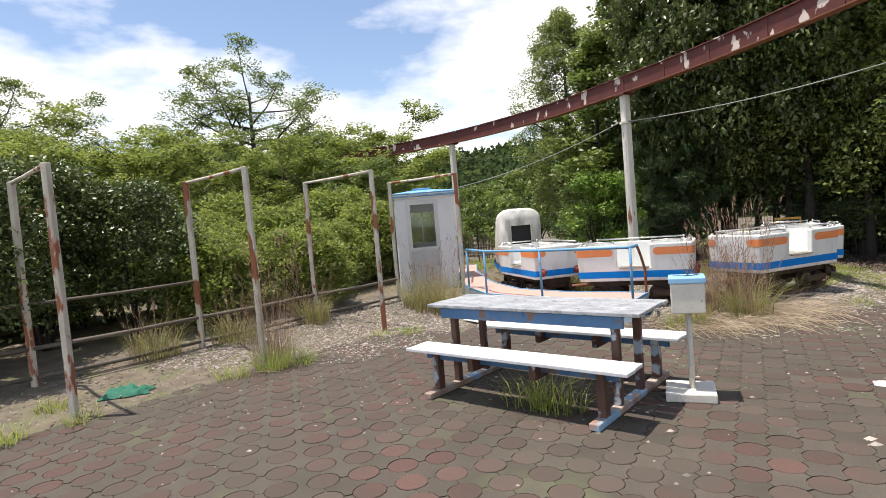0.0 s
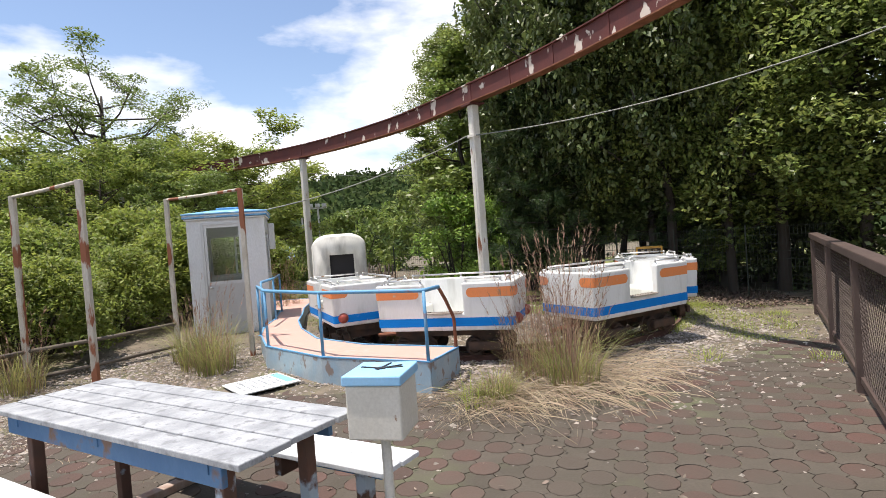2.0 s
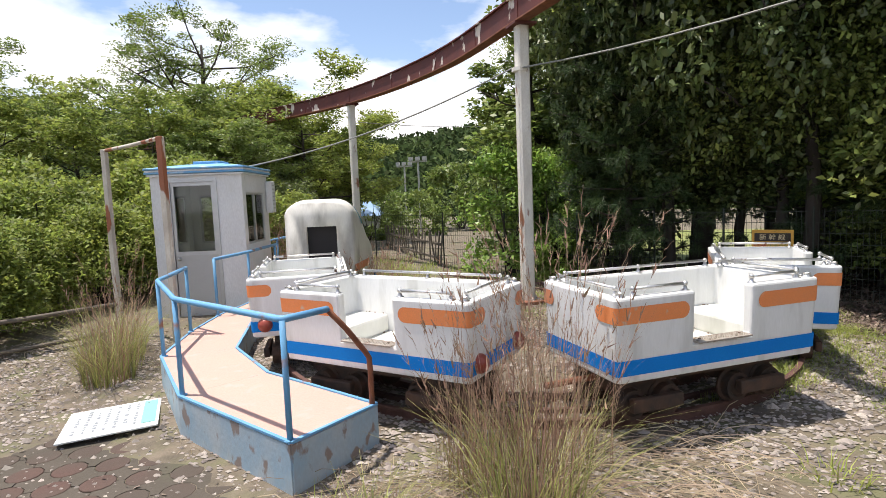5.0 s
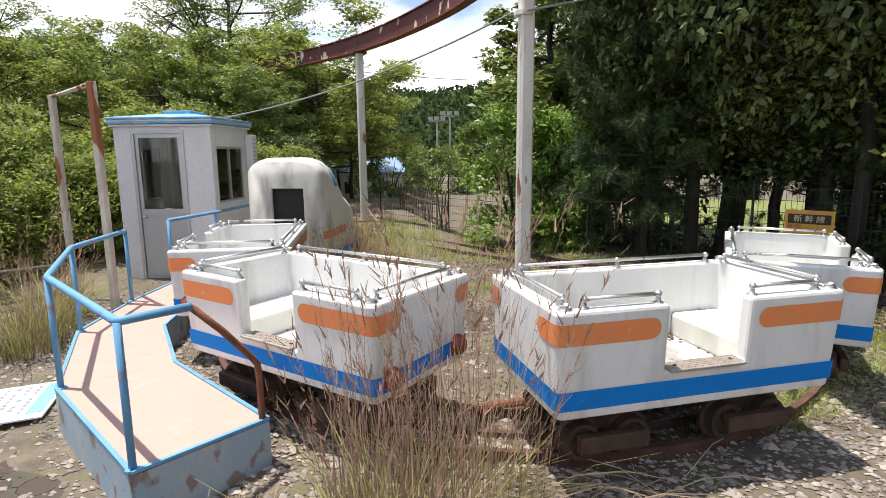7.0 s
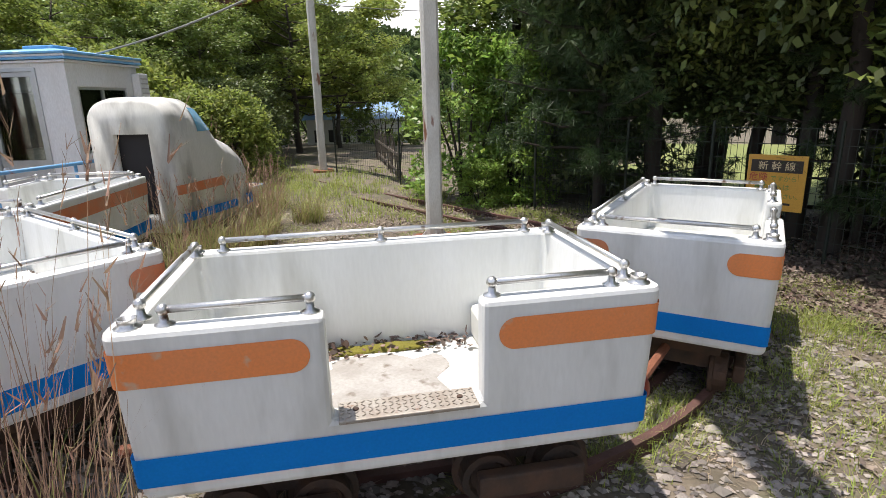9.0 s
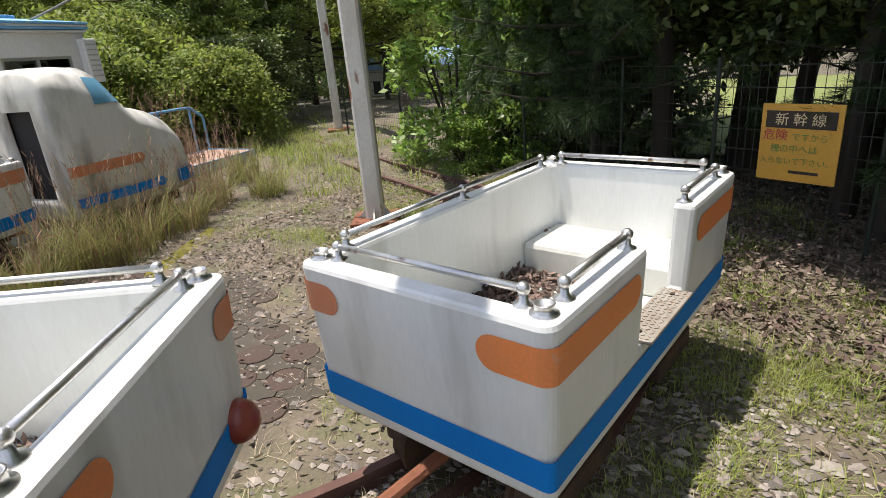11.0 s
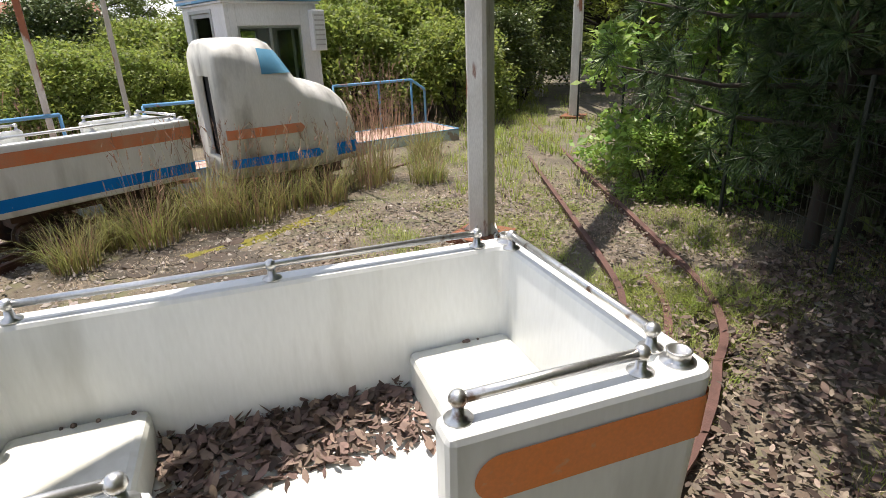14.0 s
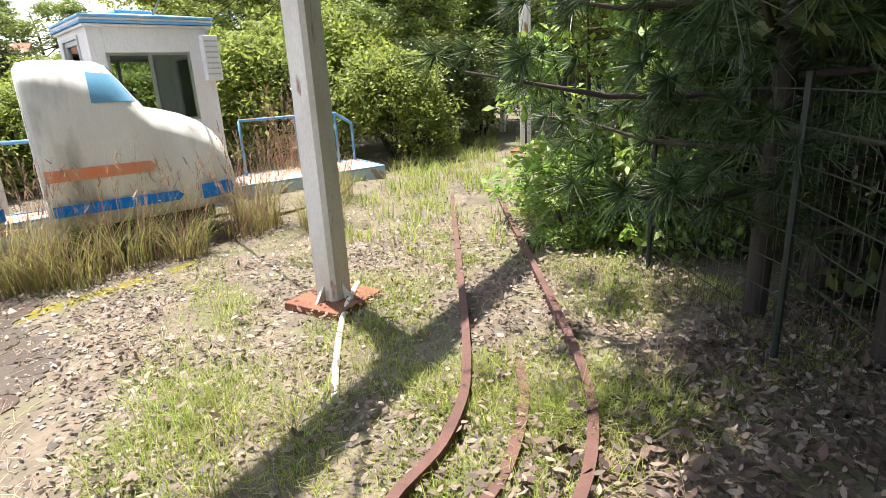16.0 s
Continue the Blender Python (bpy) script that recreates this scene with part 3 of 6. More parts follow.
def offset(pts, d):
    out = []
    for i, p in enumerate(pts):
        t = (pts[min(i + 1, len(pts) - 1)] - pts[max(i - 1, 0)]).normalized()
        out.append(Vector((p.x - t.y * d, p.y + t.x * d, 0.085 + max(-0.6, min(0, lift(p.x, p.y) - 0.05)) + 0.006 * noise.noise((p.x * 2, p.y * 2, d)))))
    return out


for line in (MAIN, BRANCH):
    for d in (0.235, -0.235):
        part("rail", sweep(bmesh.new(), offset(line, d), RAIL), RAIL_RUST, track)
part("conductor_rail", sweep(bmesh.new(), [p - Vector((0, 0, 0.012)) for p in offset(MAIN[:62], 0.01)], [(-0.02, -0.03), (0.02, -0.03), (0.02, 0.02), (-0.02, 0.02)]), RAIL_RUST, track)
tie_me = None
for line in (MAIN, BRANCH):
    walked = 0.0
    for p, q in zip(line, line[1:]):
        walked += (q - p).length
        if walked > 0.55 and p.y < 17:
            walked = 0.0
            if tie_me is None:
                tie = part("sleeper", one_box(0, 0, 0, 0.12, 0.78, 0.07), OLD_WOOD, track, bevel=0.008)
                tie_me = tie.data
            else:
                tie = new("sleeper", tie_me)
                tie.parent = track
            tie.matrix_basis = pose(p.x, p.y, 0.022 + max(-0.6, min(0, lift(p.x, p.y) - 0.05)), 0, 0, math.degrees(math.atan2(q.y - p.y, q.x - p.x)) + random.uniform(-4, 4))

# ---- carriages ----
HL, HW, Z0, Z1, CR = 0.758, 0.42, 0.41, 0.905, 0.04
NOTCH = 0.213


def outline(hl, hw, cr, seg=5):
    """Rounded rectangle, anticlockwise from the middle of the outer (-y) side, with stops at the edges of the doorway."""
    pts = [(0.0, -hw), (NOTCH, -hw), (hl - cr - 0.12, -hw)]
    for cx, cy, a0 in ((hl - cr, -hw + cr, -90), (hl - cr, hw - cr, 0), (-hl + cr, hw - cr, 90), (-hl + cr, -hw + cr, 180)):
        pts += [(cx + cr * math.cos(radians(a0 + 90 * k / seg)), cy + cr * math.sin(radians(a0 + 90 * k / seg))) for k in range(seg + 1)]
    return pts + [(-hl + cr + 0.12, -hw), (-NOTCH, -hw)]


def shell_at(z):
    """The inward lean of the sides towards the bottom."""
    return 0.022 * (Z1 - z) / (Z1 - Z0)


def tub_body():
    bm = bmesh.new()
    sill = 0.592
    outer = []
    for z in (Z0, sill, Z1):
        o = shell_at(z)
        outer.append([bm.verts.new((x, y, z)) for x, y in outline(HL - o, HW - o, CR)])
    inner = []
    for z in (Z1, sill, 0.445):
        o = 0.075 + 0.012 * (Z1 - z) / 0.4
        inner.append([bm.verts.new((x, y, z)) for x, y in outline(HL - o, HW - o, CR * 0.8)])
    n = len(outer[0])
    gap = {0, n - 1}
    for k in range(n):
        j = (k + 1) % n
        bm.faces.new((outer[0][k], outer[0][j], outer[1][j], outer[1][k]))
        bm.faces.new((inner[1][j], inner[1][k], inner[2][k], inner[2][j]))
        if k in gap:
            bm.faces.new((outer[1][k], outer[1][j], inner[1][j], inner[1][k]))
        else:
            bm.faces.new((outer[1][k], outer[1][j], outer[2][j], outer[2][k]))
            bm.faces.new((inner[0][j], inner[0][k], inner[1][k], inner[1][j]))
            bm.faces.new((outer[2][k], outer[2][j], inner[0][j], inner[0][k]))
    for k in (1, n - 1):
        bm.faces.new((outer[1][k], outer[2][k], inner[0][k], inner[1][k]))
    bm.faces.new([v for v in reversed(outer[0])])
    bm.faces.new(inner[2])
    return bm


def band(path, z0, z1, s0, s1, round0, round1, out=0.0035):
    """A painted band on the sides, as a thin skin along the outline between two lengths, with round ends."""
    bm = bmesh.new()
    pts = [Vector((x, y)) for x, y in path]
    acc = [0.0]
    for a, b in zip(pts, pts[1:] + pts[:1]):
        acc.append(acc[-1] + (b - a).length)
    total = acc[-1]

    def at(s):
        s = s % total
        for i in range(len(pts)):
            if acc[i] <= s <= acc[i + 1]:
                a, b = pts[i], pts[(i + 1) % len(pts)]
                d = (b - a).normalized()
                return a.lerp(b, (s - acc[i]) / max(1e-6, acc[i + 1] - acc[i])), Vector((d.y, -d.x))
        return pts[0], Vector((0, -1))

    h = (z1 - z0) / 2
    stops = sorted(set([s0 + h * (1 - math.cos(k * math.pi / 16)) for k in range(9)] + [s1 - h * (1 - math.cos(k * math.pi / 16)) for k in range(9)]
                       + [s for s in acc if s0 + h < s < s1 - h] + [s - total for s in acc if s0 + h < s - total < s1 - h] + [s + total for s in acc if s0 + h < s + total < s1 - h]))
    prev = None
    for s in stops:
        e = h
        if round0 and s - s0 < h:
            e = math.sqrt(max(0.0, h * h - (h - (s - s0)) ** 2))
        if round1 and s1 - s < h:
            e = math.sqrt(max(0.0, h * h - (h - (s1 - s)) ** 2))
        e = max(e, 0.001)
        p, nn = at(s)
        row = []
        for z in (z0 + h - e, z0 + h + e):
            o = out - shell_at(z)
            row.append(bm.verts.new((p.x + nn.x * o, p.y + nn.y * o, z)))
        if prev:
            bm.faces.new((prev[0], row[0], row[1], prev[1]))
        prev = row
    return bm


def ball(bm, x, y, z, r, seg=10):
    bmesh.ops.create_uvsphere(bm, u_segments=seg, v_segments=7, radius=r, matrix=Matrix.Translation((x, y, z)))
    return bm


def lathe(prof, x=0.0, y=0.0, z=0.0, n=14, bm=None):
    """A turned piece from (radius, height) pairs."""
    bm = bm or bmesh.new()
    rings = [[bm.verts.new((x + r * c, y + r * s, z + h)) for c, s in ring(1.0, n)] for r, h in prof]
    for a, b in zip(rings, rings[1:]):
        for k in range(n):
            bm.faces.new((a[k], a[(k + 1) % n], b[(k + 1) % n], b[k]))
    bm.faces.new(rings[0][::-1])
    bm.faces.new(rings[-1])
    return bm


def carriage(m, label):
    t = thing("train_carriage", m, label, "carriage", "open carriages of the miniature train")
    part("body", tub_body(), WHITE_GRP, t, bevel=0.016)
    part("floor", one_box(0, 0, 0.452, 2 * HL - 0.2, 2 * HW - 0.2, 0.05), INNER_GRP, t)
    for sx in (-1, 1):
        part("seat", one_box(sx * 0.515, 0.0, 0.545, 0.325, 2 * HW - 0.170, 0.144), INNER_GRP, t, "grimy moulded seat box", bevel=0.022)
        for k in range(9):
            part("dirt_crumb", ball(bmesh.new(), sx * (0.35 + 0.30 * random.random() * (k > 4)), -0.30 + 0.62 * random.random() if k < 5 else 0.315, 0.478 if k < 5 else 0.619, random.uniform(0.004, 0.009), 6), DARK_LITTER, t, "dark dirt crumb")
    sill = part("sill_plate", one_box(0, -HW + 0.038, 0.598, 2 * NOTCH - 0.03, 0.105, 0.012), PLATE_MAT, t, "worn chequered metal step plate", bevel=0.003)
    for sx in (-0.15, 0.15):
        part("bolt", lathe([(0.009, 0), (0.009, 0.004), (0.005, 0.006)], sx, -HW + 0.04, 0.604, 8), DARK_IRON, sill)
    for i in range(20):
        for j in range(5):
            part("tread_bar", one_box(-0.188 + 0.0198 * i, -HW + 0.004 + 0.018 * j, 0.6055, 0.013, 0.0035, 0.003, 45 if (i + j) % 2 else -45), PLATE_MAT, sill)
    path = outline(HL, HW, CR)
    side = 2 * HL
    per = sum((Vector(b) - Vector(a)).length for a, b in zip(path, path[1:] + path[:1]))
    part("blue_band", band(path, 0.457, 0.547, 0, per, False, False), BLUE, t, "bright blue painted band")
    end = 2 * HW - 2 * CR + CR * math.pi
    e0 = HL - CR + CR * math.pi / 4
    w = e0 + end / 2 + 0.001
    for s0, s1 in ((NOTCH + 0.045, e0 + 0.19), (-(e0 + 0.19), -(NOTCH + 0.045))):
        part("orange_band", band(path, 0.755, 0.853, s0, s1, True, True), ORANGE, t, "orange painted band with round ends")
    long0 = HL - CR + CR * math.pi / 2 + (2 * HW - 2 * CR) - 0.12
    part("orange_band", band(path, 0.755, 0.853, long0, per - long0, True, True), FADED_ORANGE, t, "faded orange painted band")
    # handrails on the rim
    zr = Z1 + 0.04
    runs = [((-0.685, -0.31), (-0.685, 0.31), 0), ((0.685, -0.31), (0.685, 0.31), 0), ((-0.60, 0.372), (0.60, 0.372), 1), ((-0.612, -0.372), (-0.25, -0.372), 0), ((0.25, -0.372), (0.612, -0.372), 0)]
    for (ax, ay), (bx, by), mid in runs:
        h = part("handrail", tube([(ax, ay, zr), ((ax + bx) / 2, (ay + by) / 2, zr + 0.001), (bx, by, zr)], 0.0105, 8), CHROME, t, "chromed handrail", smooth=True)
        feet = [(ax, ay), (bx, by)] + ([((ax + bx) / 2, (ay + by) / 2)] if mid else [])
        for fx, fy in feet:
            b = lathe([(0.026, 0), (0.026, 0.004), (0.012, 0.010), (0.010, 0.026)], fx, fy, Z1 - 0.001, 12)
            part("rail_foot", ball(b, fx, fy, zr, 0.0165, 14), CHROME, h, smooth=True)
    for sx in (-1, 1):
        for sy in (-1, 1):
            part("canopy_socket", lathe([(0.034, 0), (0.034, 0.004), (0.023, 0.007), (0.023, 0.024), (0.025, 0.026), (0.019, 0.026), (0.018, 0.008)], sx * 0.70, sy * 0.37, Z1 - 0.001, 22), CHROME, t, "open chromed socket for a canopy post", smooth=True)
    for sy in (-0.29, 0.29):
        part("tail_lamp", ball(bmesh.new(), HL - 0.012, sy, 0.515, 0.062, 14), DARK_RED, t, "dull red round tail lamp", smooth=True)
    # running gear
    ch = part("chassis", one_box(0, 0, 0.365, 1.25, 0.46, 0.07), DARK_IRON, t, "rusty dark iron chassis")
    for sx in (-0.40, 0.40):
        part("bogie", one_box(sx, 0, 0.285, 0.34, 0.40, 0.09), DARK_IRON, ch)
        for sy in (-0.235, 0.235):
            for dx in (-0.13, 0.13):
                wh = lathe([(0.03, -0.055), (0.095, -0.05), (0.115, -0.045), (0.115, -0.03), (0.095, -0.025), (0.092, 0.028), (0.07, 0.030), (0.06, 0.015), (0.025, 0.02), (0.022, 0.05)], 0, 0, 0, 16)
                bmesh.ops.transform(wh, matrix=Matrix.Translation((sx + dx, sy, 0.216)) @ Matrix.Rotation(radians(90 if sy < 0 else -90), 4, "X"), verts=wh.verts)
                part("wheel", wh, DARK_IRON, ch, smooth=False)
            part("axle_box", one_box(sx, sy * 1.32, 0.235, 0.36, 0.05, 0.085), DARK_IRON, ch, bevel=0.01)
    part("coupling", tube([(-0.6, 0, 0.33), (-0.95, 0.05, 0.30)], 0.022, 8), RUST, t, "rusty coupling bar")
    return t


CARS = {30.0: (5.302, 6.748), -18.0: (3.462, 6.607), -66.5: (2.125, 7.83), 79.4: (6.365, 8.345)}


def car_pose(h):
    return pose(*CARS[h], {30.0: 0.018, 79.4: -0.022}.get(h, 0.006), 0, 0, h)


car = carriage(car_pose(30.0), "white open train carriage with blue and orange painted bands")
copy_thing(car, car_pose(-18.0))
copy_thing(car, car_pose(-66.5))
last = copy_thing(car, car_pose(79.4))
last["label"] = "white open train carriage with brown leaves heaped inside"

# ---- locomotive cab ----
loco = thing("train_locomotive", pose(1.84, 8.885, 0, 0, 0, 97), "grimy white miniature bullet train locomotive with blue windscreen and orange band", "locomotive")
# stations along the length: (x, half width at the base, half width at the top, bottom, shoulder, top)
ST = [(0.0, 0.385, 0.37, 0.36, 1.36, 1.50), (0.03, 0.405, 0.385, 0.35, 1.375, 1.535), (0.10, 0.41, 0.385, 0.345, 1.375, 1.55), (0.30, 0.41, 0.375, 0.34, 1.33, 1.55), (0.41, 0.41, 0.36, 0.34, 1.25, 1.54),
      (0.50, 0.41, 0.355, 0.34, 1.21, 1.535), (0.57, 0.41, 0.355, 0.34, 1.17, 1.50), (0.64, 0.41, 0.365, 0.34, 1.12, 1.40), (0.71, 0.41, 0.375, 0.34, 1.06, 1.285), (0.78, 0.41, 0.38, 0.34, 1.0, 1.185), (0.91, 0.408, 0.365, 0.345, 0.96, 1.155), (1.05, 0.40, 0.34, 0.35, 0.91, 1.11),
      (1.18, 0.375, 0.29, 0.36, 0.85, 1.045), (1.285, 0.335, 0.23, 0.375, 0.77, 0.955), (1.36, 0.265, 0.16, 0.40, 0.68, 0.85), (1.405, 0.16, 0.09, 0.44, 0.60, 0.74)]


def section(x, wb, wt, zb, zs, zt, out=0.0):
    pts = [(wb * 0.9, zb - out), (wb + out, zb + 0.05), (wb + out, (zb + zs) / 2)]
    for k in range(7):
        a = radians(90 * k / 6)
        pts.append((wt - (wt * 0.62) * (1 - math.cos(a)) + (wb - wt) * (1 - math.sin(a)) * 0.8 + out * math.cos(a), zs + (zt - zs) * math.sin(a) + out * math.sin(a)))
    return [(x, y, z) for y, z in pts] + [(x, -y, z) for y, z in reversed(pts)]


lb = bmesh.new()
loops = [[lb.verts.new(p) for p in section(*s)] for s in ST]
for a, b in zip(loops, loops[1:]):
    for k in range(len(a)):
        j = (k + 1) % len(a)
        lb.faces.new((a[k], b[k], b[j], a[j]))
lb.faces.new(loops[-1])
# rear wall with the doorway left open
rear = loops[0]
dz0, dz1, dw0, dw1 = 0.52, 1.235, 0.145, -0.215
door = [lb.verts.new((0.0, y, z)) for y, z in ((dw0, dz0), (dw0, dz1), (dw1, dz1), (dw1, dz0))]
m_ = len(rear) // 2
lb.faces.new((rear[0], rear[1], rear[2], rear[3], rear[4], rear[5], door[1], door[0]))
lb.faces.new(rear[5:m_ + 5] + [door[2], door[1]])
lb.faces.new(rear[m_ + 4:] + [door[3], door[2]])
lb.faces.new((rear[-1], rear[0], door[0], door[3]))
inr = [lb.verts.new((0.05, v.co.y, v.co.z)) for v in door]
for k in range(4):
    lb.faces.new((door[k], door[(k + 1) % 4], inr[(k + 1) % 4], inr[k]))
part("body", lb, GRIMY_GRP, loco, smooth=True)
# black block in the cab paints the shade behind the doorway
part("doorway_shade", one_box(0.32, -0.035, 0.86, 0.5, 0.46, 0.80), BLACK, loco, "black block standing in for the shade inside the doorway")


def cab_skin(name, mat, x0, x1, f0, f1, side, label, steps=10, out=0.010):
    """A skin on the flank between two lengths, from height f0 to f1."""
    bm = bmesh.new()
    prev = None
    xs_ = np.array([s[0] for s in ST])
    for k in range(steps + 1):
        x = x0 + (x1 - x0) * k / steps
        s = [float(np.interp(x, xs_, [r[i] for r in ST])) for i in range(1, 6)]
        half = section(x, *s, out=out)[:10]
        zz = [p[2] for p in half]
        h = (f1 - f0) / 2
        d = min(x - x0, x1 - x)
        e = h if x - x0 < x1 - x else math.sqrt(max(1e-6, h * h - max(0, h - d) ** 2))
        row = [bm.verts.new((x, side * float(np.interp(z, zz, [p[1] for p in half])), z)) for z in ((f0 + f1) / 2 - e, (f0 + f1) / 2, (f0 + f1) / 2 + e)]
        if prev:
            for i in range(2):
                bm.faces.new((prev[i], row[i], row[i + 1], prev[i + 1]))
        prev = row
    return part(name, bm, mat, loco, label, smooth=True)


for side in (-1, 1):
    cab_skin("orange_band", FADED_ORANGE, 0.02, 0.75, 0.70, 0.785, side, "faded orange painted band", 20)
    cab_skin("blue_band", BLUE, 0.02, 0.905, 0.45, 0.53, side, "blue painted band", 20, 0.028)
    cab_skin("nose_band", BLUE, 1.05, 1.34, 0.43, 0.55, side, "blue painted nose flash", 14, 0.034)
    # side pane, leaning with the windscreen
    pane = bmesh.new()
    grid = []
    for i in range(7):
        row = []
        for j in range(7):
            u, v = i / 6, j / 6
            x = (0.415 * (1 - u) + 0.60 * u) * (1 - v) + (0.405 * (1 - u) + 0.715 * u) * v
            z = (1.455 - 0.025 * u) * (1 - v) + 1.235 * v
            s = [float(np.interp(x, [r[0] for r in ST], [r[k] for r in ST])) for k in range(1, 6)]
            half = section(x, *s, out=0.010)[:10]
            row.append(pane.verts.new((x, side * float(np.interp(z, [p[2] for p in half], [p[1] for p in half])), z)))
        grid.append(row)
    for i in range(6):
        for j in range(6):
            pane.faces.new((grid[i][j], grid[i + 1][j], grid[i + 1][j + 1], grid[i][j + 1]))
    part("side_window", pane, BLUE_PANE, loco, "pale blue side pane", smooth=True)
ws = bmesh.new()
wv = [ws.verts.new(p) for p in ((0.575, 0.15, 1.505), (0.575, -0.15, 1.505), (0.77, -0.17, 1.212), (0.77, 0.17, 1.212))]
ws.faces.new(wv)
part("windscreen", ws, BLUE_PANE, loco, "pale blue windscreen")
part("chassis", one_box(0.62, 0, 0.30, 1.1, 0.5, 0.12), DARK_IRON, loco, "rusty dark iron chassis")
for sx in (0.3, 0.95):
    for sy in (-0.235, 0.235):
        wh = lathe([(0.03, -0.05), (0.12, -0.045), (0.12, -0.03), (0.10, 0.03), (0.03, 0.035)], 0, 0, 0, 16)
        bmesh.ops.transform(wh, matrix=Matrix.Translation((sx, sy, 0.22)) @ Matrix.Rotation(radians(90 if sy < 0 else -90), 4, "X"), verts=wh.verts)
        part("wheel", wh, DARK_IRON, loco)

# ---- boarding platform ----
DECK_Z = 0.285
P_OUT = [(3.18, 5.43), (2.09, 6.01), (1.28, 6.86), (0.95, 7.72), (0.76, 8.5), (0.70, 9.25), (0.48, 10.36), (0.02, 10.72), (-0.22, 12.28)]
P_IN = [(3.455, 6.0), (2.44, 6.53), (1.80, 7.15), (1.40, 8.05), (1.16, 8.85), (1.04, 9.6), (0.86, 10.5), (0.78, 11.3), (0.70, 12.28)]
plat = thing("boarding_platform", Matrix.Identity(4), "low curved boarding platform with peach deck and worn blue steel sides", "platform")
for (a, b, c, d) in zip(P_OUT, P_OUT[1:], P_IN, P_IN[1:]):
    bm = bmesh.new()
    top = [bm.verts.new((*p, DECK_Z)) for p in (a, b, d, c)]
    low = [bm.verts.new((*p, DECK_Z - 0.03)) for p in (a, b, d, c)]
    bm.faces.new(top)
    bm.faces.new(low[::-1])
    for k in range(4):
        bm.faces.new((top[k], low[k], low[(k + 1) % 4], top[(k + 1) % 4]))
    part("deck_plate", bm, DECK, plat, bevel=0.003)


def skirt(pts, name="side_plate"):
    for a, b in zip(pts, pts[1:]):
        a, b = Vector((*a, 0)), Vector((*b, 0))
        d = (b - a)
        mid = (a + b) / 2
        part(name, one_box(mid.x, mid.y, (DECK_Z - 0.014) / 2, d.length, 0.016, DECK_Z + 0.002 - 0.01, math.degrees(math.atan2(d.y, d.x))), STEP_SIDE, plat)
        part("edge_trim", one_box(mid.x, mid.y, DECK_Z + 0.003, d.length, 0.022, 0.014, math.degrees(math.atan2(d.y, d.x))), PALE_BLUE, plat, "pale blue edge angle")


skirt(P_OUT)
skirt(P_IN)
skirt([P_OUT[0], P_IN[0]])
skirt([P_OUT[-1], P_IN[-1]])


def railing(name, top, feet, label):
    t = thing(name, Matrix.Identity(4), label, "railing", "railings of the platform")
    part("top_tube", tube(arc_line(top, 0.035), 0.019, 10), PALE_BLUE, t, smooth=True)
    for (x, y, z) in feet:
        part("post", tube([(x, y, DECK_Z), (x, y, (DECK_Z + z) / 2), (x, y, z)], 0.0165, 9), PALE_BLUE, t, smooth=True)
        part("post_foot", lathe([(0.032, 0), (0.032, 0.006), (0.02, 0.009)], x, y, DECK_Z, 10), PALE_BLUE, t)
    return t


ra = railing("tube_railing", [(0.955, 7.70, 0.80), (0.955, 7.70, 0.925), (1.30, 6.87, 0.925), (2.10, 6.03, 0.93), (3.165, 5.455, 0.93), (3.30, 5.72, 0.93)][1:],
             [(0.955, 7.70, 0.925), (1.30, 6.87, 0.925), (2.10, 6.03, 0.925), (3.165, 5.455, 0.925)], "pale blue tube railing round the platform, rusting at one end")
part("sloping_tube", tube([(3.30, 5.72, 0.925), (3.36, 5.83, 0.79), (3.42, 5.95, 0.625), (3.432, 5.978, 0.58), (3.434, 5.984, 0.5), (3.434, 5.985, DECK_Z)], 0.017, 9), RUST, ra, "bent rusty end of the railing", smooth=True)
railing("tube_railing", [(0.78, 8.42, 0.93), (0.72, 9.25, 0.93), (0.52, 10.30, 0.93)], [(0.78, 8.42, 0.93), (0.72, 9.22, 0.93), (0.53, 10.25, 0.93)], "pale blue tube railing beside the ticket booth")
railing("tube_railing", [(0.02, 10.75, 0.93), (-0.14, 12.0, 0.93), (-0.18, 12.24, 0.78), (-0.18, 12.24, 0.45)], [(0.02, 10.75, 0.93), (-0.07, 11.45, 0.93), (-0.14, 12.0, 0.93), (-0.18, 12.24, 0.5)], "pale blue tube railing at the far end of the platform")

# ---- ticket booth ----
BW, BD, BH, BZ = 1.155, 1.16, 1.92, 0.06
booth = thing("ticket_booth", pose(-0.52, 9.12, 0, 0, 0, 13.9), "small white panelled ticket booth with pale blue roof and sliding windows", "booth")
T = 0.045
part("front_wall", wall_with_hole(bmesh.new(), 0, BW, BZ, BH, 0, T, (0.24, 0.80, BZ + 0.04, 1.84)), BOOTH_WALL, booth, bevel=0.004)
part("back_wall", wall_with_hole(bmesh.new(), 0, BW, BZ, BH, BD - T, BD, (0.16, 1.0, 0.98, 1.68)), BOOTH_WALL, booth, bevel=0.004)


def side_wall(x0, name, hole):
    bm = wall_with_hole(bmesh.new(), T, BD - T, BZ, BH, 0, T, hole)
    bmesh.ops.transform(bm, matrix=Matrix(((0, 1, 0, x0), (1, 0, 0, 0), (0, 0, 1, 0), (0, 0, 0, 1))), verts=bm.verts)
    return part(name, bm, BOOTH_WALL, booth, bevel=0.004)


side_wall(BW - T, "side_wall", (0.13, 0.93, 1.0, 1.685))
side_wall(0.0, "side_wall", (0.13, 0.93, 1.0, 1.685))
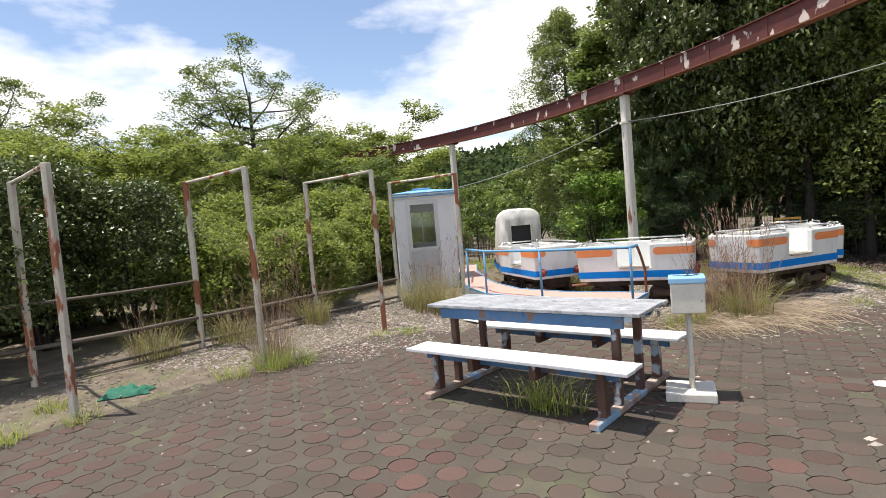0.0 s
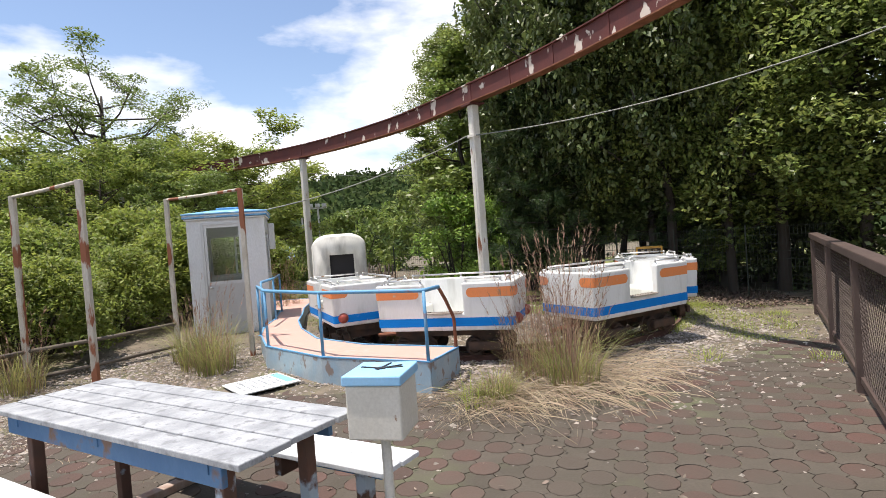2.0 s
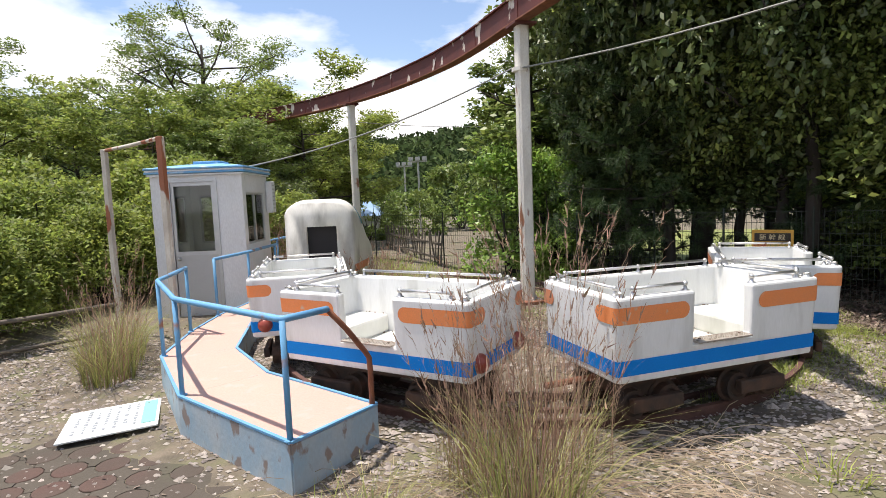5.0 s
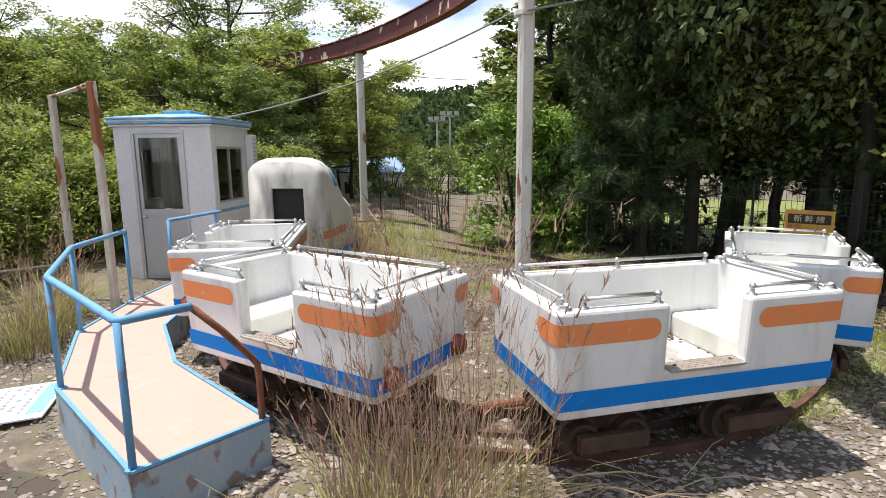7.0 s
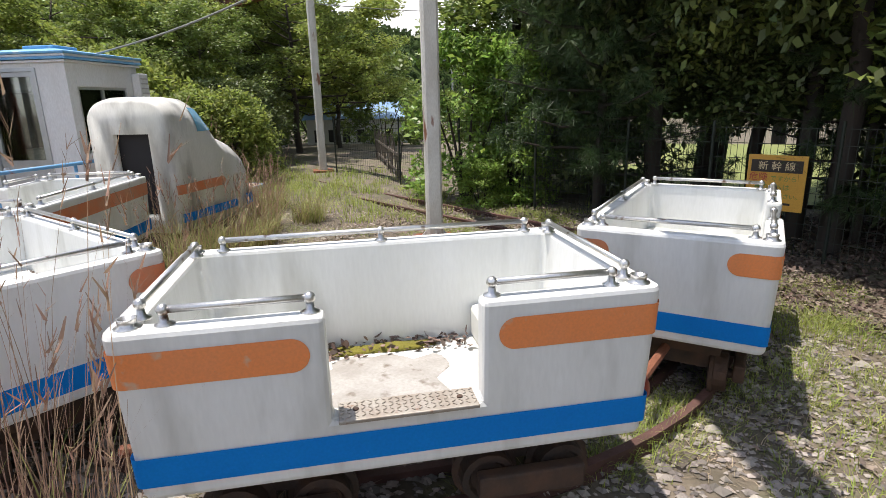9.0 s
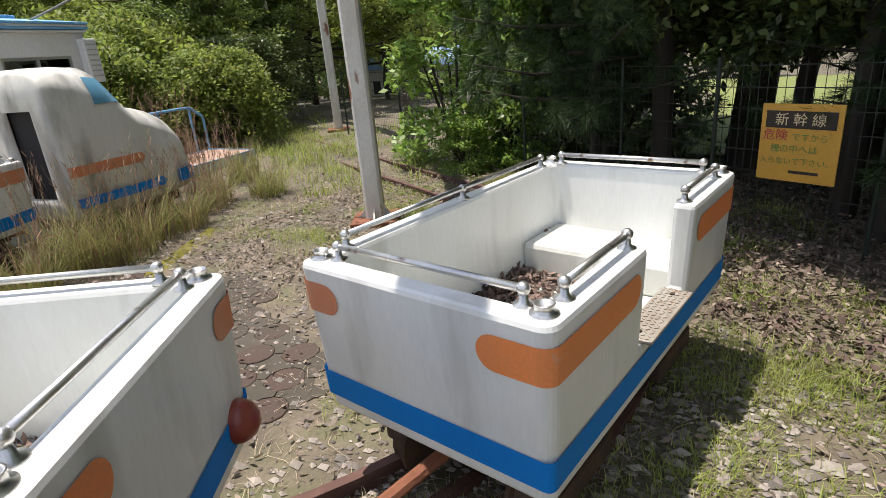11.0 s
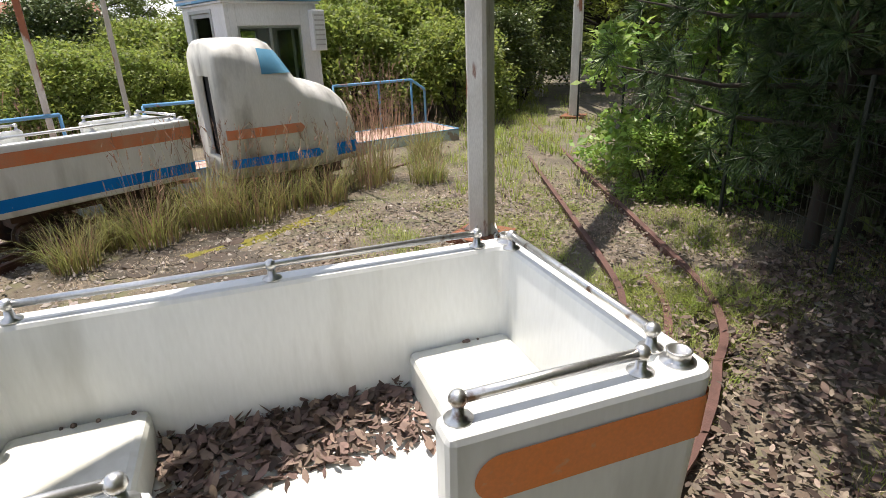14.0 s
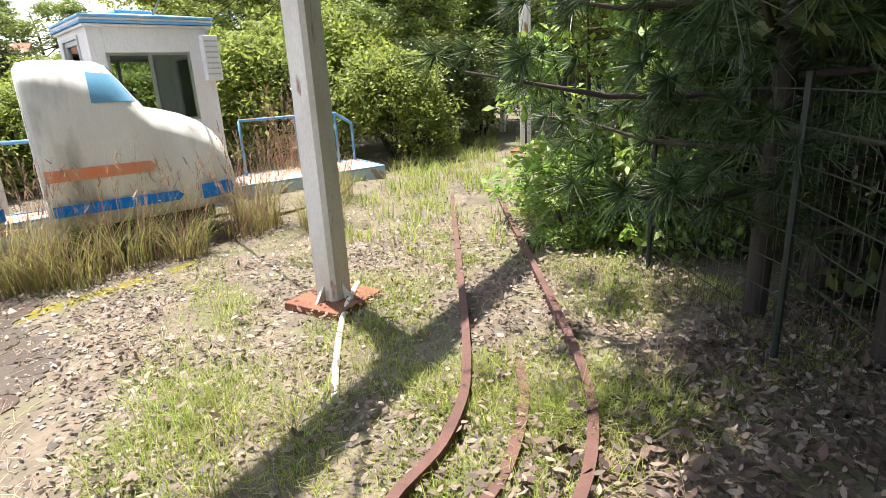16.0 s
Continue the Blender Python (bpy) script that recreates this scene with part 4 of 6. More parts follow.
part("floor", one_box(BW / 2, BD / 2, BZ / 2 + 0.03, BW - 0.02, BD - 0.02, 0.06), DOOR_GREY, booth)


def sash(x0, x1, z0, z1, y, m, panes=2, name="window", bar=0.028):
    """A sliding window in the plane y, turned by m."""
    bm = bmesh.new()
    for a, b, c, d in ((x0, x1, z0, z0 + bar), (x0, x1, z1 - bar, z1), (x0, x0 + bar, z0 + bar, z1 - bar), (x1 - bar, x1, z0 + bar, z1 - bar)):
        box(bm, (a + b) / 2, y, (c + d) / 2, b - a, 0.03, d - c)
    bmesh.ops.transform(bm, matrix=m, verts=bm.verts)
    wnd = part(name, bm, ALU, booth, "aluminium window frame")
    for k in range(panes):
        a = x0 + bar + (x1 - x0 - 2 * bar) * k / panes
        b = x0 + bar + (x1 - x0 - 2 * bar) * (k + 1) / panes
        g = one_box((a + b) / 2, y + (0.006 if k else -0.006), (z0 + z1) / 2, b - a, 0.004, z1 - z0 - 2 * bar)
        bmesh.ops.transform(g, matrix=m, verts=g.verts)
        part("pane", g, GLASS, wnd, "clear dusty window glass").visible_shadow = False
        if k:
            s = one_box(a, y, (z0 + z1) / 2, bar * 1.2, 0.022, z1 - z0 - 2 * bar)
            bmesh.ops.transform(s, matrix=m, verts=s.verts)
            part("meeting_stile", s, ALU, wnd)


SWAP = Matrix(((0, 1, 0, 0), (1, 0, 0, 0), (0, 0, 1, 0), (0, 0, 0, 1)))
sash(0.13, 0.93, 1.0, 1.685, BW - T / 2, SWAP)
sash(0.13, 0.93, 1.0, 1.685, T / 2, SWAP)
sash(0.16, 1.0, 0.98, 1.68, BD - T / 2, Matrix.Identity(4))
dr = part("door", one_box(0.52, T / 2, 0.50, 0.545, 0.03, 0.80), DOOR_GREY, booth, "grey metal door with a tall glass pane")
fr = bmesh.new()
for a, b, c, d in ((0.245, 0.285, 0.90, 1.835), (0.755, 0.795, 0.90, 1.835), (0.285, 0.755, 0.90, 0.95), (0.285, 0.755, 1.79, 1.835)):
    box(fr, (a + b) / 2, T / 2, (c + d) / 2, b - a, 0.034, d - c)
part("stile", fr, ALU, dr)
part("pane", one_box(0.52, T / 2, 1.37, 0.47, 0.004, 0.84), GLASS, dr, "clear dusty window glass").visible_shadow = False
part("knob", ball(lathe([(0.022, -0.002), (0.012, 0.0), (0.012, 0.02)], 0, 0, 0, 10), 0, 0, 0.03, 0.022), CHROME, dr, "round chromed door knob", smooth=True).matrix_basis = pose(0.30, 0.0, 0.86, 90)
dfr = bmesh.new()
for a, b, c, d in ((0.205, 0.243, BZ, 1.872), (0.797, 0.835, BZ, 1.872), (0.243, 0.797, 1.838, 1.872)):
    box(dfr, (a + b) / 2, 0.0, (c + d) / 2, b - a, 0.03, d - c)
part("door_frame", dfr, ALU, booth, "aluminium door frame")
part("roof", one_box(BW / 2, BD / 2, BH + 0.012, BW + 0.06, BD + 0.06, 0.024), BOOTH_WALL, booth, bevel=0.004)
for k, (grow, z, mat) in enumerate(((0.10, 0.042, BOOTH_BLUE), (0.085, 0.068, BOOTH_WALL), (0.11, 0.094, BOOTH_BLUE))):
    part("roof_edge", one_box(BW / 2, BD / 2, BH + z, BW + grow, BD + grow, 0.025), mat, booth, "pale blue moulded roof edge", bevel=0.006)
cap = bmesh.new()
lo = [cap.verts.new((BW / 2 + sx * (BW / 2 + 0.04), BD / 2 + sy * (BD / 2 + 0.04), BH + 0.107)) for sx, sy in ((-1, -1), (1, -1), (1, 1), (-1, 1))]
hi = [cap.verts.new((BW / 2 + sx * 0.24, BD / 2 + sy * 0.24, BH + 0.165)) for sx, sy in ((-1, -1), (1, -1), (1, 1), (-1, 1))]
cap.faces.new(hi)
for k in range(4):
    cap.faces.new((lo[k], lo[(k + 1) % 4], hi[(k + 1) % 4], hi[k]))
part("roof_cap", cap, BOOTH_BLUE, booth, "faded blue hipped roof cap")
part("vent", one_box(BW / 2, BD / 2, BH + 0.185, 0.36, 0.36, 0.045), BOOTH_BLUE, booth, bevel=0.01)
ac = part("wall_box", one_box(BW + 0.055, BD - 0.04, 1.62, 0.10, 0.17, 0.46), BOOTH_WALL, booth, "white metal box on the booth wall", bevel=0.01)
for k in range(7):
    part("louvre", one_box(BW + 0.107, BD - 0.04, 1.46 + 0.055 * k, 0.008, 0.13, 0.016), DOOR_GREY, ac)
part("counter", one_box(BW / 2, BD - 0.22, 0.86, BW - 0.1, 0.32, 0.03), DOOR_GREY, booth)

# ---- picnic table ----
tab = thing("picnic_table", pose(1.98, 3.0, 0, 0, 0, -32), "weathered picnic table and benches in flaking white and blue paint", "table")
for k in range(5):
    part("table_board", one_box(random.uniform(-0.008, 0.008), -0.245 + 0.1225 * k, 0.706, 1.86 + random.uniform(-0.02, 0.02), 0.114, 0.026, 0, random.uniform(-0.8, 0.8)), TABLE_WHITE, tab, bevel=0.005)
for sy in (-0.262, 0.262):
    part("apron", one_box(0, sy, 0.645, 1.62, 0.025, 0.085), TABLE_BLUE, tab, "dark blue apron board", bevel=0.004)
for sx in (-0.72, 0.0, 0.72):
    part("cross_bearer", one_box(sx, 0, 0.668, 0.05, 0.56, 0.045), TABLE_BLUE, tab)
for sx in (-0.72, 0.72):
    for sy in (-0.20, 0.20):
        part("leg", one_box(sx, sy, 0.34, 0.055, 0.055, 0.62, 0, 0, random.uniform(-1, 1)), LEG_MAT, tab, "peeling rusty leg", bevel=0.006)
    part("runner", one_box(sx, 0.06, 0.025, 0.075, 1.36, 0.05), RUNNER_MAT, tab, "worn ground runner", bevel=0.008)
for by in (-0.455, 0.56):
    bench = part("bench", one_box(0, by, 0.335, 1.66, 0.024, 0.075), TABLE_BLUE, tab, "bench with white seat boards")
    for k in (-1, 1):
        part("seat_board", one_box(random.uniform(-0.01, 0.01), by + 0.071 * k, 0.384, 1.90, 0.136, 0.026, 0, random.uniform(-0.6, 0.6)), BENCH_WHITE, bench, bevel=0.005)
    for sx in (-0.72, 0.72):
        part("leg", one_box(sx, by, 0.205, 0.06, 0.075, 0.33), LEG_MAT, bench, "peeling rusty leg", bevel=0.006)
    for sx in (-0.3, 0.25):
        part("bracket", one_box(sx, by, 0.315, 0.05, 0.22, 0.10), LEG_MAT, bench)

# ---- box on a stand ----
stand = thing("ashtray_stand", pose(3.045, 2.70, 0, 0, 0, -14), "cream metal box with blue lid on a post and foot", "stand")
part("foot", one_box(-0.015, 0.03, 0.033, 0.34, 0.34, 0.066), STONE_WHITE, stand, "white concrete foot", bevel=0.01)
part("post", tube([(0, 0.01, 0.06), (0, 0, 0.35), (0, 0, 0.645)], 0.021, 10), BOX_WHITE, stand, smooth=True)
part("bin_box", one_box(0, 0, 0.745, 0.225, 0.225, 0.215), BOX_WHITE, stand, bevel=0.008)
lid = part("lid", one_box(0, 0, 0.873, 0.245, 0.245, 0.04), BOX_BLUE, stand, "sky-blue lid", bevel=0.006)
for a in (80, 15, 165, 35):
    part("slot", one_box(0.035 * math.cos(radians(a)), 0.035 * math.sin(radians(a)), 0.8945, 0.115, 0.010, 0.004, a), PAINT_BLACK, lid)
part("slot_hub", lathe([(0.018, 0), (0.018, 0.004)], 0, 0, 0.893, 9), PAINT_BLACK, lid)

# ---- gate-like post frames along the edge ----
FRAMES = [((-2.04, 2.71), (-3.27, 3.58)), ((-1.05, 4.25), (-2.30, 5.10)), ((-0.07, 5.87), (-1.36, 6.74)), ((0.87, 7.60), (-0.40, 8.30))]
for (ax, ay), (bx, by) in FRAMES:
    f = thing("post_frame", Matrix.Identity(4), "pair of peeling rusty steel posts joined by a top bar", "frame", "post frames along the paving")
    for x, y in ((ax, ay), (bx, by)):
        part("post", sweep(bmesh.new(), [(x, y, lift(x, y) - 0.03), (x + random.uniform(-0.01, 0.01), y, 1.1), (x, y, 2.2)], [(-0.028, -0.028), (0.028, -0.028), (0.028, 0.028), (-0.028, 0.028)]), POST_MAT, f, bevel=0.005)
    part("top_bar", tube([(ax, ay, 2.185), ((ax + bx) / 2, (ay + by) / 2, 2.18), (bx, by, 2.185)], 0.02, 8), POST_MAT, f, smooth=True)
# pipe rails between the back posts
rails_l = thing("pipe_fence", Matrix.Identity(4), "low rusty pipe rails in front of the hedge", "fence")
BACK = [(-4.6, 2.2), (-3.27, 3.58), (-2.30, 5.10), (-1.36, 6.74), (-0.40, 8.30)]
for (ax, ay), (bx, by) in zip(BACK, BACK[1:]):
    for z in (0.14, 0.45, 0.92) if ax < -3 else (0.14, 0.45):
        part("pipe", tube([(ax, ay, z), ((ax + bx) / 2, (ay + by) / 2, z - 0.01), (bx, by, z)], 0.017 if z > 0.9 else 0.024, 8), OLD_WOOD, rails_l, smooth=True)

# ---- brown mesh fence ----
FA, FB = Vector((4.55, 1.35, 0)), Vector((8.35, 7.82, 0))
fdir = (FB - FA).normalized()
fyaw = math.degrees(math.atan2(fdir.y, fdir.x))
mesh_fence = thing("mesh_fence", Matrix.Identity(4), "dark brown steel fence with rusted diamond wire mesh beside the paving", "fence")
length = (FB - FA).length
n_posts = 5
for k in range(n_posts):
    p = FA + fdir * (length * k / (n_posts - 1))
    part("post", one_box(p.x, p.y, 0.50, 0.085, 0.085, 1.04, fyaw), BROWN_STEEL, mesh_fence, bevel=0.006)
mid = (FA + FB) / 2
part("top_rail", one_box(mid.x, mid.y, 1.05, length + 0.12, 0.11, 0.07, fyaw), BROWN_STEEL, mesh_fence, "dull brown top rail", bevel=0.01)
part("bottom_rail", one_box(mid.x, mid.y, 0.10, length, 0.04, 0.05, fyaw), BROWN_STEEL, mesh_fence)
mv, step = [], 0.06
for sgn in (1, -1):
    d = -1.0
    while d < length:
        a0, z0, a1, z1 = d, 0.12, d + 0.9, 1.02
        if a0 < 0:
            z0, a0 = z0 - a0, 0.0
        if a1 > length:
            z1, a1 = z1 - (a1 - length), length
        if a1 > a0:
            if sgn < 0:
                z0, z1 = 1.14 - z0, 1.14 - z1
            p, q = FA + fdir * a0 + Vector((0, 0, z0)), FA + fdir * a1 + Vector((0, 0, z1))
            mv.append([p + Vector((0, 0, 0.0022)), p - Vector((0, 0, 0.0022)), q + Vector((0, 0, 0.0022)), q - Vector((0, 0, 0.0022))])
            sd = Vector((-fdir.y, fdir.x, 0)) * 0.0022
            mv.append([p + sd, p - sd, q + sd, q - sd])
        d += step
strips("mesh_wire", np.array([[list(v) for v in r] for r in mv]), 4, WIRE_MAT, mesh_fence)["kind"] = "stuff"

# ---- green net fence by the wood ----
NF = [(0.6, 14.6), (2.3, 13.75), (3.6, 12.95), (4.85, 12.15), (5.95, 11.6), (6.72, 10.93), (7.62, 10.48), (8.6, 9.9), (9.5, 9.0)]
net = thing("wire_net_fence", Matrix.Identity(4), "dark green welded wire fence under the trees", "fence")
nv = []
for (ax, ay), (bx, by) in zip(NF, NF[1:]):
    L = math.hypot(bx - ax, by - ay)
    part("post", tube([(ax, ay, 0.0), (ax, ay, 0.6), (ax, ay, 1.22)], 0.015, 8), NET_WIRE, net)
    n = int(L / 0.055)
    ux, uy = (bx - ax) / L, (by - ay) / L
    for k in range(n):
        x, y, w = ax + ux * k * 0.055, ay + uy * k * 0.055, 0.0024
        nv.append([(x - ux * w, y - uy * w, 0.06), (x + ux * w, y + uy * w, 0.06), (x - ux * w, y - uy * w, 1.18), (x + ux * w, y + uy * w, 1.18)])
    for k in range(9):
        z, w = 0.08 + 0.135 * k, 0.003
        nv.append([(ax, ay, z - w), (ax, ay, z + w), (bx, by, z - w), (bx, by, z + w)])
strips("net_wire", np.array(nv), 4, NET_WIRE, net)["kind"] = "stuff"

# wooden picket fence farther along
pick = thing("picket_fence", Matrix.Identity(4), "broken grey picket fence leaning in tall grass", "fence")
PA, PB = Vector((2.2, 14.0, 0)), Vector((-0.3, 18.2, 0))
for k in range(26):
    p = PA.lerp(PB, k / 25)
    if k % 7 != 5:
        part("picket", one_box(p.x, p.y, lift(p.x, p.y) + 0.33, 0.06, 0.02, 0.72 + random.uniform(-0.12, 0.1), 120, random.uniform(-8, 8), random.uniform(-7, 7)), OLD_WOOD, pick)
for z in (0.25, 0.55):
    m2 = (PA + PB) / 2
    part("stringer", one_box(m2.x, m2.y, z, (PB - PA).length, 0.03, 0.05, math.degrees(math.atan2((PB - PA).y, (PB - PA).x)), 0, 0), OLD_WOOD, pick)

# ---- warning sign ----
sg = thing("warning_sign", pose(7.21, 10.62, 0.455, 0, 0, -26), "yellow Japanese warning board hung on the wire fence", "sign")
part("board", one_box(0, 0, 0.24, 0.46, 0.012, 0.48), SIGN_YELLOW, sg, bevel=0.002)
part("header_band", one_box(0.0, -0.008, 0.385, 0.40, 0.004, 0.105), SIGN_BLACK, sg)
for sx in (-0.19, 0.19):
    part("wire_tie", tube([(sx, -0.004, 0.44), (sx, 0.025, 0.45), (sx, 0.05, 0.44)], 0.003, 6), NET_WIRE, sg)


def words(text, x, z, size, mat, parent, m=None):
    cu = bpy.data.curves.new("lettering", "FONT")
    cu.body, cu.size, cu.align_x, cu.extrude = text, size, "CENTER", 0.0006
    cu.materials.append(mat)
    ob = new("lettering", cu)
    ob.parent = parent
    ob.matrix_basis = m or pose(x, -0.0115, z, 90)
    return ob


words("新 幹 線", 0, 0.357, 0.082, SIGN_CREAM, sg)
words("危険", -0.135, 0.262, 0.075, SIGN_RED, sg)
words("ですから", 0.065, 0.262, 0.052, SIGN_GREEN, sg)
words("柵の中へは", -0.02, 0.187, 0.055, SIGN_GREEN, sg)
words("入らないで下さい。", 0.0, 0.112, 0.048, SIGN_GREEN, sg)
part("small_print", one_box(0.05, -0.008, 0.062, 0.17, 0.003, 0.018), SIGN_BLACK, sg)

# ---- fallen board ----
fb = thing("fallen_sign_board", pose(1.41, 6.17, 0.012, 1.0, -1.5, -53.5), "white printed board with a teal edge lying on the ground", "sign")
part("board", one_box(0, 0, 0.02, 0.64, 0.60, 0.012), BOARD_WHITE, fb, bevel=0.002)
part("teal_band", one_box(-0.02, 0.235, 0.028, 0.52, 0.09, 0.003), BOARD_TEAL, fb)
for k in range(7):
    for j in range(9):
        if random.random() < 0.8:
            part("print_line", one_box(-0.24 + 0.055 * j, 0.15 - 0.062 * k, 0.0275, 0.034, random.uniform(0.012, 0.03), 0.002), BOARD_INK, fb)

# ---- rag and plastic on the paving ----


def crumple(name, x, y, sx, sy, h, mat, label, cat, seed, yaw=0):
    bm = bmesh.new()
    bmesh.ops.create_grid(bm, x_segments=22, y_segments=16, size=1)
    for v in bm.verts:
        r = 1 - 0.22 * noise.noise((v.co.x * 1.5, v.co.y * 1.5, seed))
        e = max(0.0, 1 - max(abs(v.co.x), abs(v.co.y)) ** 4)
        z = h * e * (0.45 + 0.9 * abs(noise.noise((v.co.x * 2.2, v.co.y * 2.2, seed + 3))) + 0.35 * noise.noise((v.co.x * 6, v.co.y * 6, seed)))
        v.co = Vector((v.co.x * sx * r, v.co.y * sy * r, max(0.004, z)))
    ob = part(name, bm, mat, None, smooth=True)
    ob.matrix_world = pose(x, y, lift(x, y) + 0.006, 0, 0, yaw)
    return tagged(ob, label, cat)


crumple("green_net_rag", -2.04, 3.36, 0.22, 0.12, 0.09, CLOTH_GREEN, "crumpled green netting bundle lying by the posts", "netting", 4.0, 25)
crumple("plastic_scrap", 4.49, 2.83, 0.15, 0.075, 0.025, PAPER, "crumpled white plastic scrap on the paving", "litter", 9.0, -10)

# ---- shed behind the hedge ----
shed = thing("corrugated_shed", pose(-7.6, 6.6, 0.0, 0, 0, 92), "old brown shed with corrugated wall and rusty roof behind the hedge", "shed")
part("wall", one_box(0, 0, 1.05, 3.0, 2.2, 2.3), OLD_WOOD, shed)
for k in range(22):
    part("corrugation", tube([(-1.5, -1.11, 0.2 + 0.09 * k), (1.5, -1.11, 0.2 + 0.09 * k)], 0.03, 6), OLD_WOOD, shed)
part("roof", one_box(0, -0.05, 2.33, 3.5, 2.8, 0.07, 0, 8), RUST, shed, "rusty sheet roof")

# ---- far buildings and lamp posts ----
house = thing("far_shed", pose(-6.3, 29, -0.75, 0, 0, 15), "long low white shed with a blue roof far down the valley", "building")
part("wall", one_box(0, 0, 1.2, 12, 5, 2.6), FAR_WHITE, house)
rf = bmesh.new()
v = [rf.verts.new(p) for p in ((-6.4, -2.9, 2.5), (6.4, -2.9, 2.5), (6.4, 2.9, 2.5), (-6.4, 2.9, 2.5), (-6.4, 0, 3.7), (6.4, 0, 3.7))]
for q in ((0, 1, 5, 4), (2, 3, 4, 5), (0, 4, 3), (1, 2, 5), (0, 3, 2, 1)):
    rf.faces.new([v[i] for i in q])
part("roof", rf, FAR_BLUE, house)
house.scale = (0.36, 0.5, 0.6)
for k in range(6):
    part("window", one_box(-4.6 + 1.8 * k, -2.52, 1.3, 0.9, 0.06, 0.9), BLACK, house)
for lx, ly in ((-5.2, 42), (-7.6, 47)):
    lp = thing("far_lamp_post", pose(lx, ly, -1.2), "tall thin grey lamp post with a bar of floodlights", "lamp post", "far lamp posts")
    part("shaft", tube([(0, 0, 0), (0, 0, 4), (0, 0, 5.4)], 0.07, 8), DOOR_GREY, lp)
    part("cross_bar", one_box(0, 0, 5.3, 1.3, 0.1, 0.1), DOOR_GREY, lp)
    for k in range(3):
        part("floodlight", one_box(-0.5 + 0.5 * k, -0.12, 5.5, 0.3, 0.24, 0.26), DOOR_GREY, lp)


# ---- plants ----
def leaf_cards(name, at, size, mat, parent=None, flat=0.35, width=0.5, droop=0.0):
    """Folded leaves at the given places, each turned its own way."""
    n = len(at)
    d = rng.normal(size=(n, 3))
    d[:, 2] = d[:, 2] * flat - droop
    d /= np.linalg.norm(d, axis=1)[:, None]
    up = rng.normal(size=(n, 3)) * 0.55 + np.array([0, 0, 1.0])
    s = np.cross(d, up)
    s /= np.linalg.norm(s, axis=1)[:, None] + 1e-9
    nn = np.cross(s, d)
    L = (size * rng.uniform(0.6, 1.3, n))[:, None]
    w = L * width * 0.5
    a, b = at, at + d * L
    m = at + d * L * 0.45
    v = np.stack([a, m + s * w + nn * w * 0.35, m - s * w + nn * w * 0.35, b], 1)
    return strips(name, v, 4, mat, parent)


def curled_leaves(name, at, size, mat, flat=0.35, width=0.45):
    """Fallen leaves, pointed at both ends and curled along their length."""
    n = len(at)
    d = rng.normal(size=(n, 3))
    d[:, 2] *= flat
    d /= np.linalg.norm(d, axis=1)[:, None]
    s = np.cross(d, rng.normal(size=(n, 3)) * 0.45 + np.array([0, 0, 1.0]))
    s /= np.linalg.norm(s, axis=1)[:, None] + 1e-9
    nn = np.cross(s, d)
    L = (size * rng.uniform(0.45, 1.35, n))[:, None]
    curl = rng.uniform(-0.25, 0.45, n)[:, None]
    out = []
    for f, w in ((0.0, 0.06), (0.22, 0.75), (0.55, 1.0), (0.82, 0.6), (1.0, 0.04)):
        c = at + d * L * f + nn * L * curl * (f - 0.5) ** 2 * 2
        h = s * L * width * 0.5 * w
        lip = nn * L * width * 0.22 * w * np.sign(curl)
        out += [c + h + lip, c - h + lip * 0.6]
    return strips(name, np.stack(out, 1), 10, mat)


def clump_points(centres, radius, per, squash=0.75):
    c = np.repeat(np.asarray(centres, float), per, axis=0)
    o = rng.normal(size=(len(c), 3))
    o /= np.linalg.norm(o, axis=1)[:, None]
    o *= (rng.uniform(0.25, 1.0, len(c)) ** 0.5)[:, None] * np.repeat(np.asarray(radius, float).reshape(-1), per)[:, None]
    o[:, 2] *= squash
    return c + o


def limbs(bm, height, spread, n, start=0.35, r0=0.14, lean=0.0):
    """A trunk with forked limbs; returns the tips."""
    tips = []
    top = Vector((lean + random.uniform(-0.2, 0.2), random.uniform(-0.2, 0.2), height))
    pts = [Vector((0, 0, -0.1)).lerp(top, k / 6) + Vector((random.uniform(-0.08, 0.08), random.uniform(-0.08, 0.08), 0)) * (0.3 if k == 0 else 1) for k in range(7)]
    taper(bm, pts, [r0 * (1 - 0.85 * k / 6) for k in range(7)])
    for i in range(n):
        f = start + (0.97 - start) * (i + random.random() * 0.6) / n
        p = pts[0].lerp(top, f)
        a = i * 2.4 + random.uniform(-0.4, 0.4)
        reach = spread * (1.0 - 0.55 * abs(f - 0.55)) * random.uniform(0.7, 1.05)
        q = p + Vector((math.cos(a) * reach, math.sin(a) * reach, reach * random.uniform(0.15, 0.6)))
        m = p.lerp(q, 0.5) + Vector((0, 0, -0.08 * reach + random.uniform(-0.1, 0.1)))
        r = r0 * (1 - 0.8 * f) * 0.6
        taper(bm, [p, m, q], [r, r * 0.6, r * 0.2], 5)
        tips += [m.lerp(q, 0.3), m.lerp(q, 0.7), q]
        for _ in range(2):
            s = m.lerp(q, random.uniform(0.1, 0.8))
            e = s + Vector((random.uniform(-1, 1), random.uniform(-1, 1), random.uniform(0.0, 0.7))) * reach * 0.45
            taper(bm, [s, s.lerp(e, 0.5) + Vector((0, 0, 0.03)), e], [r * 0.45, r * 0.3, r * 0.1], 4)
            tips += [e, s.lerp(e, 0.6)]
    return tips


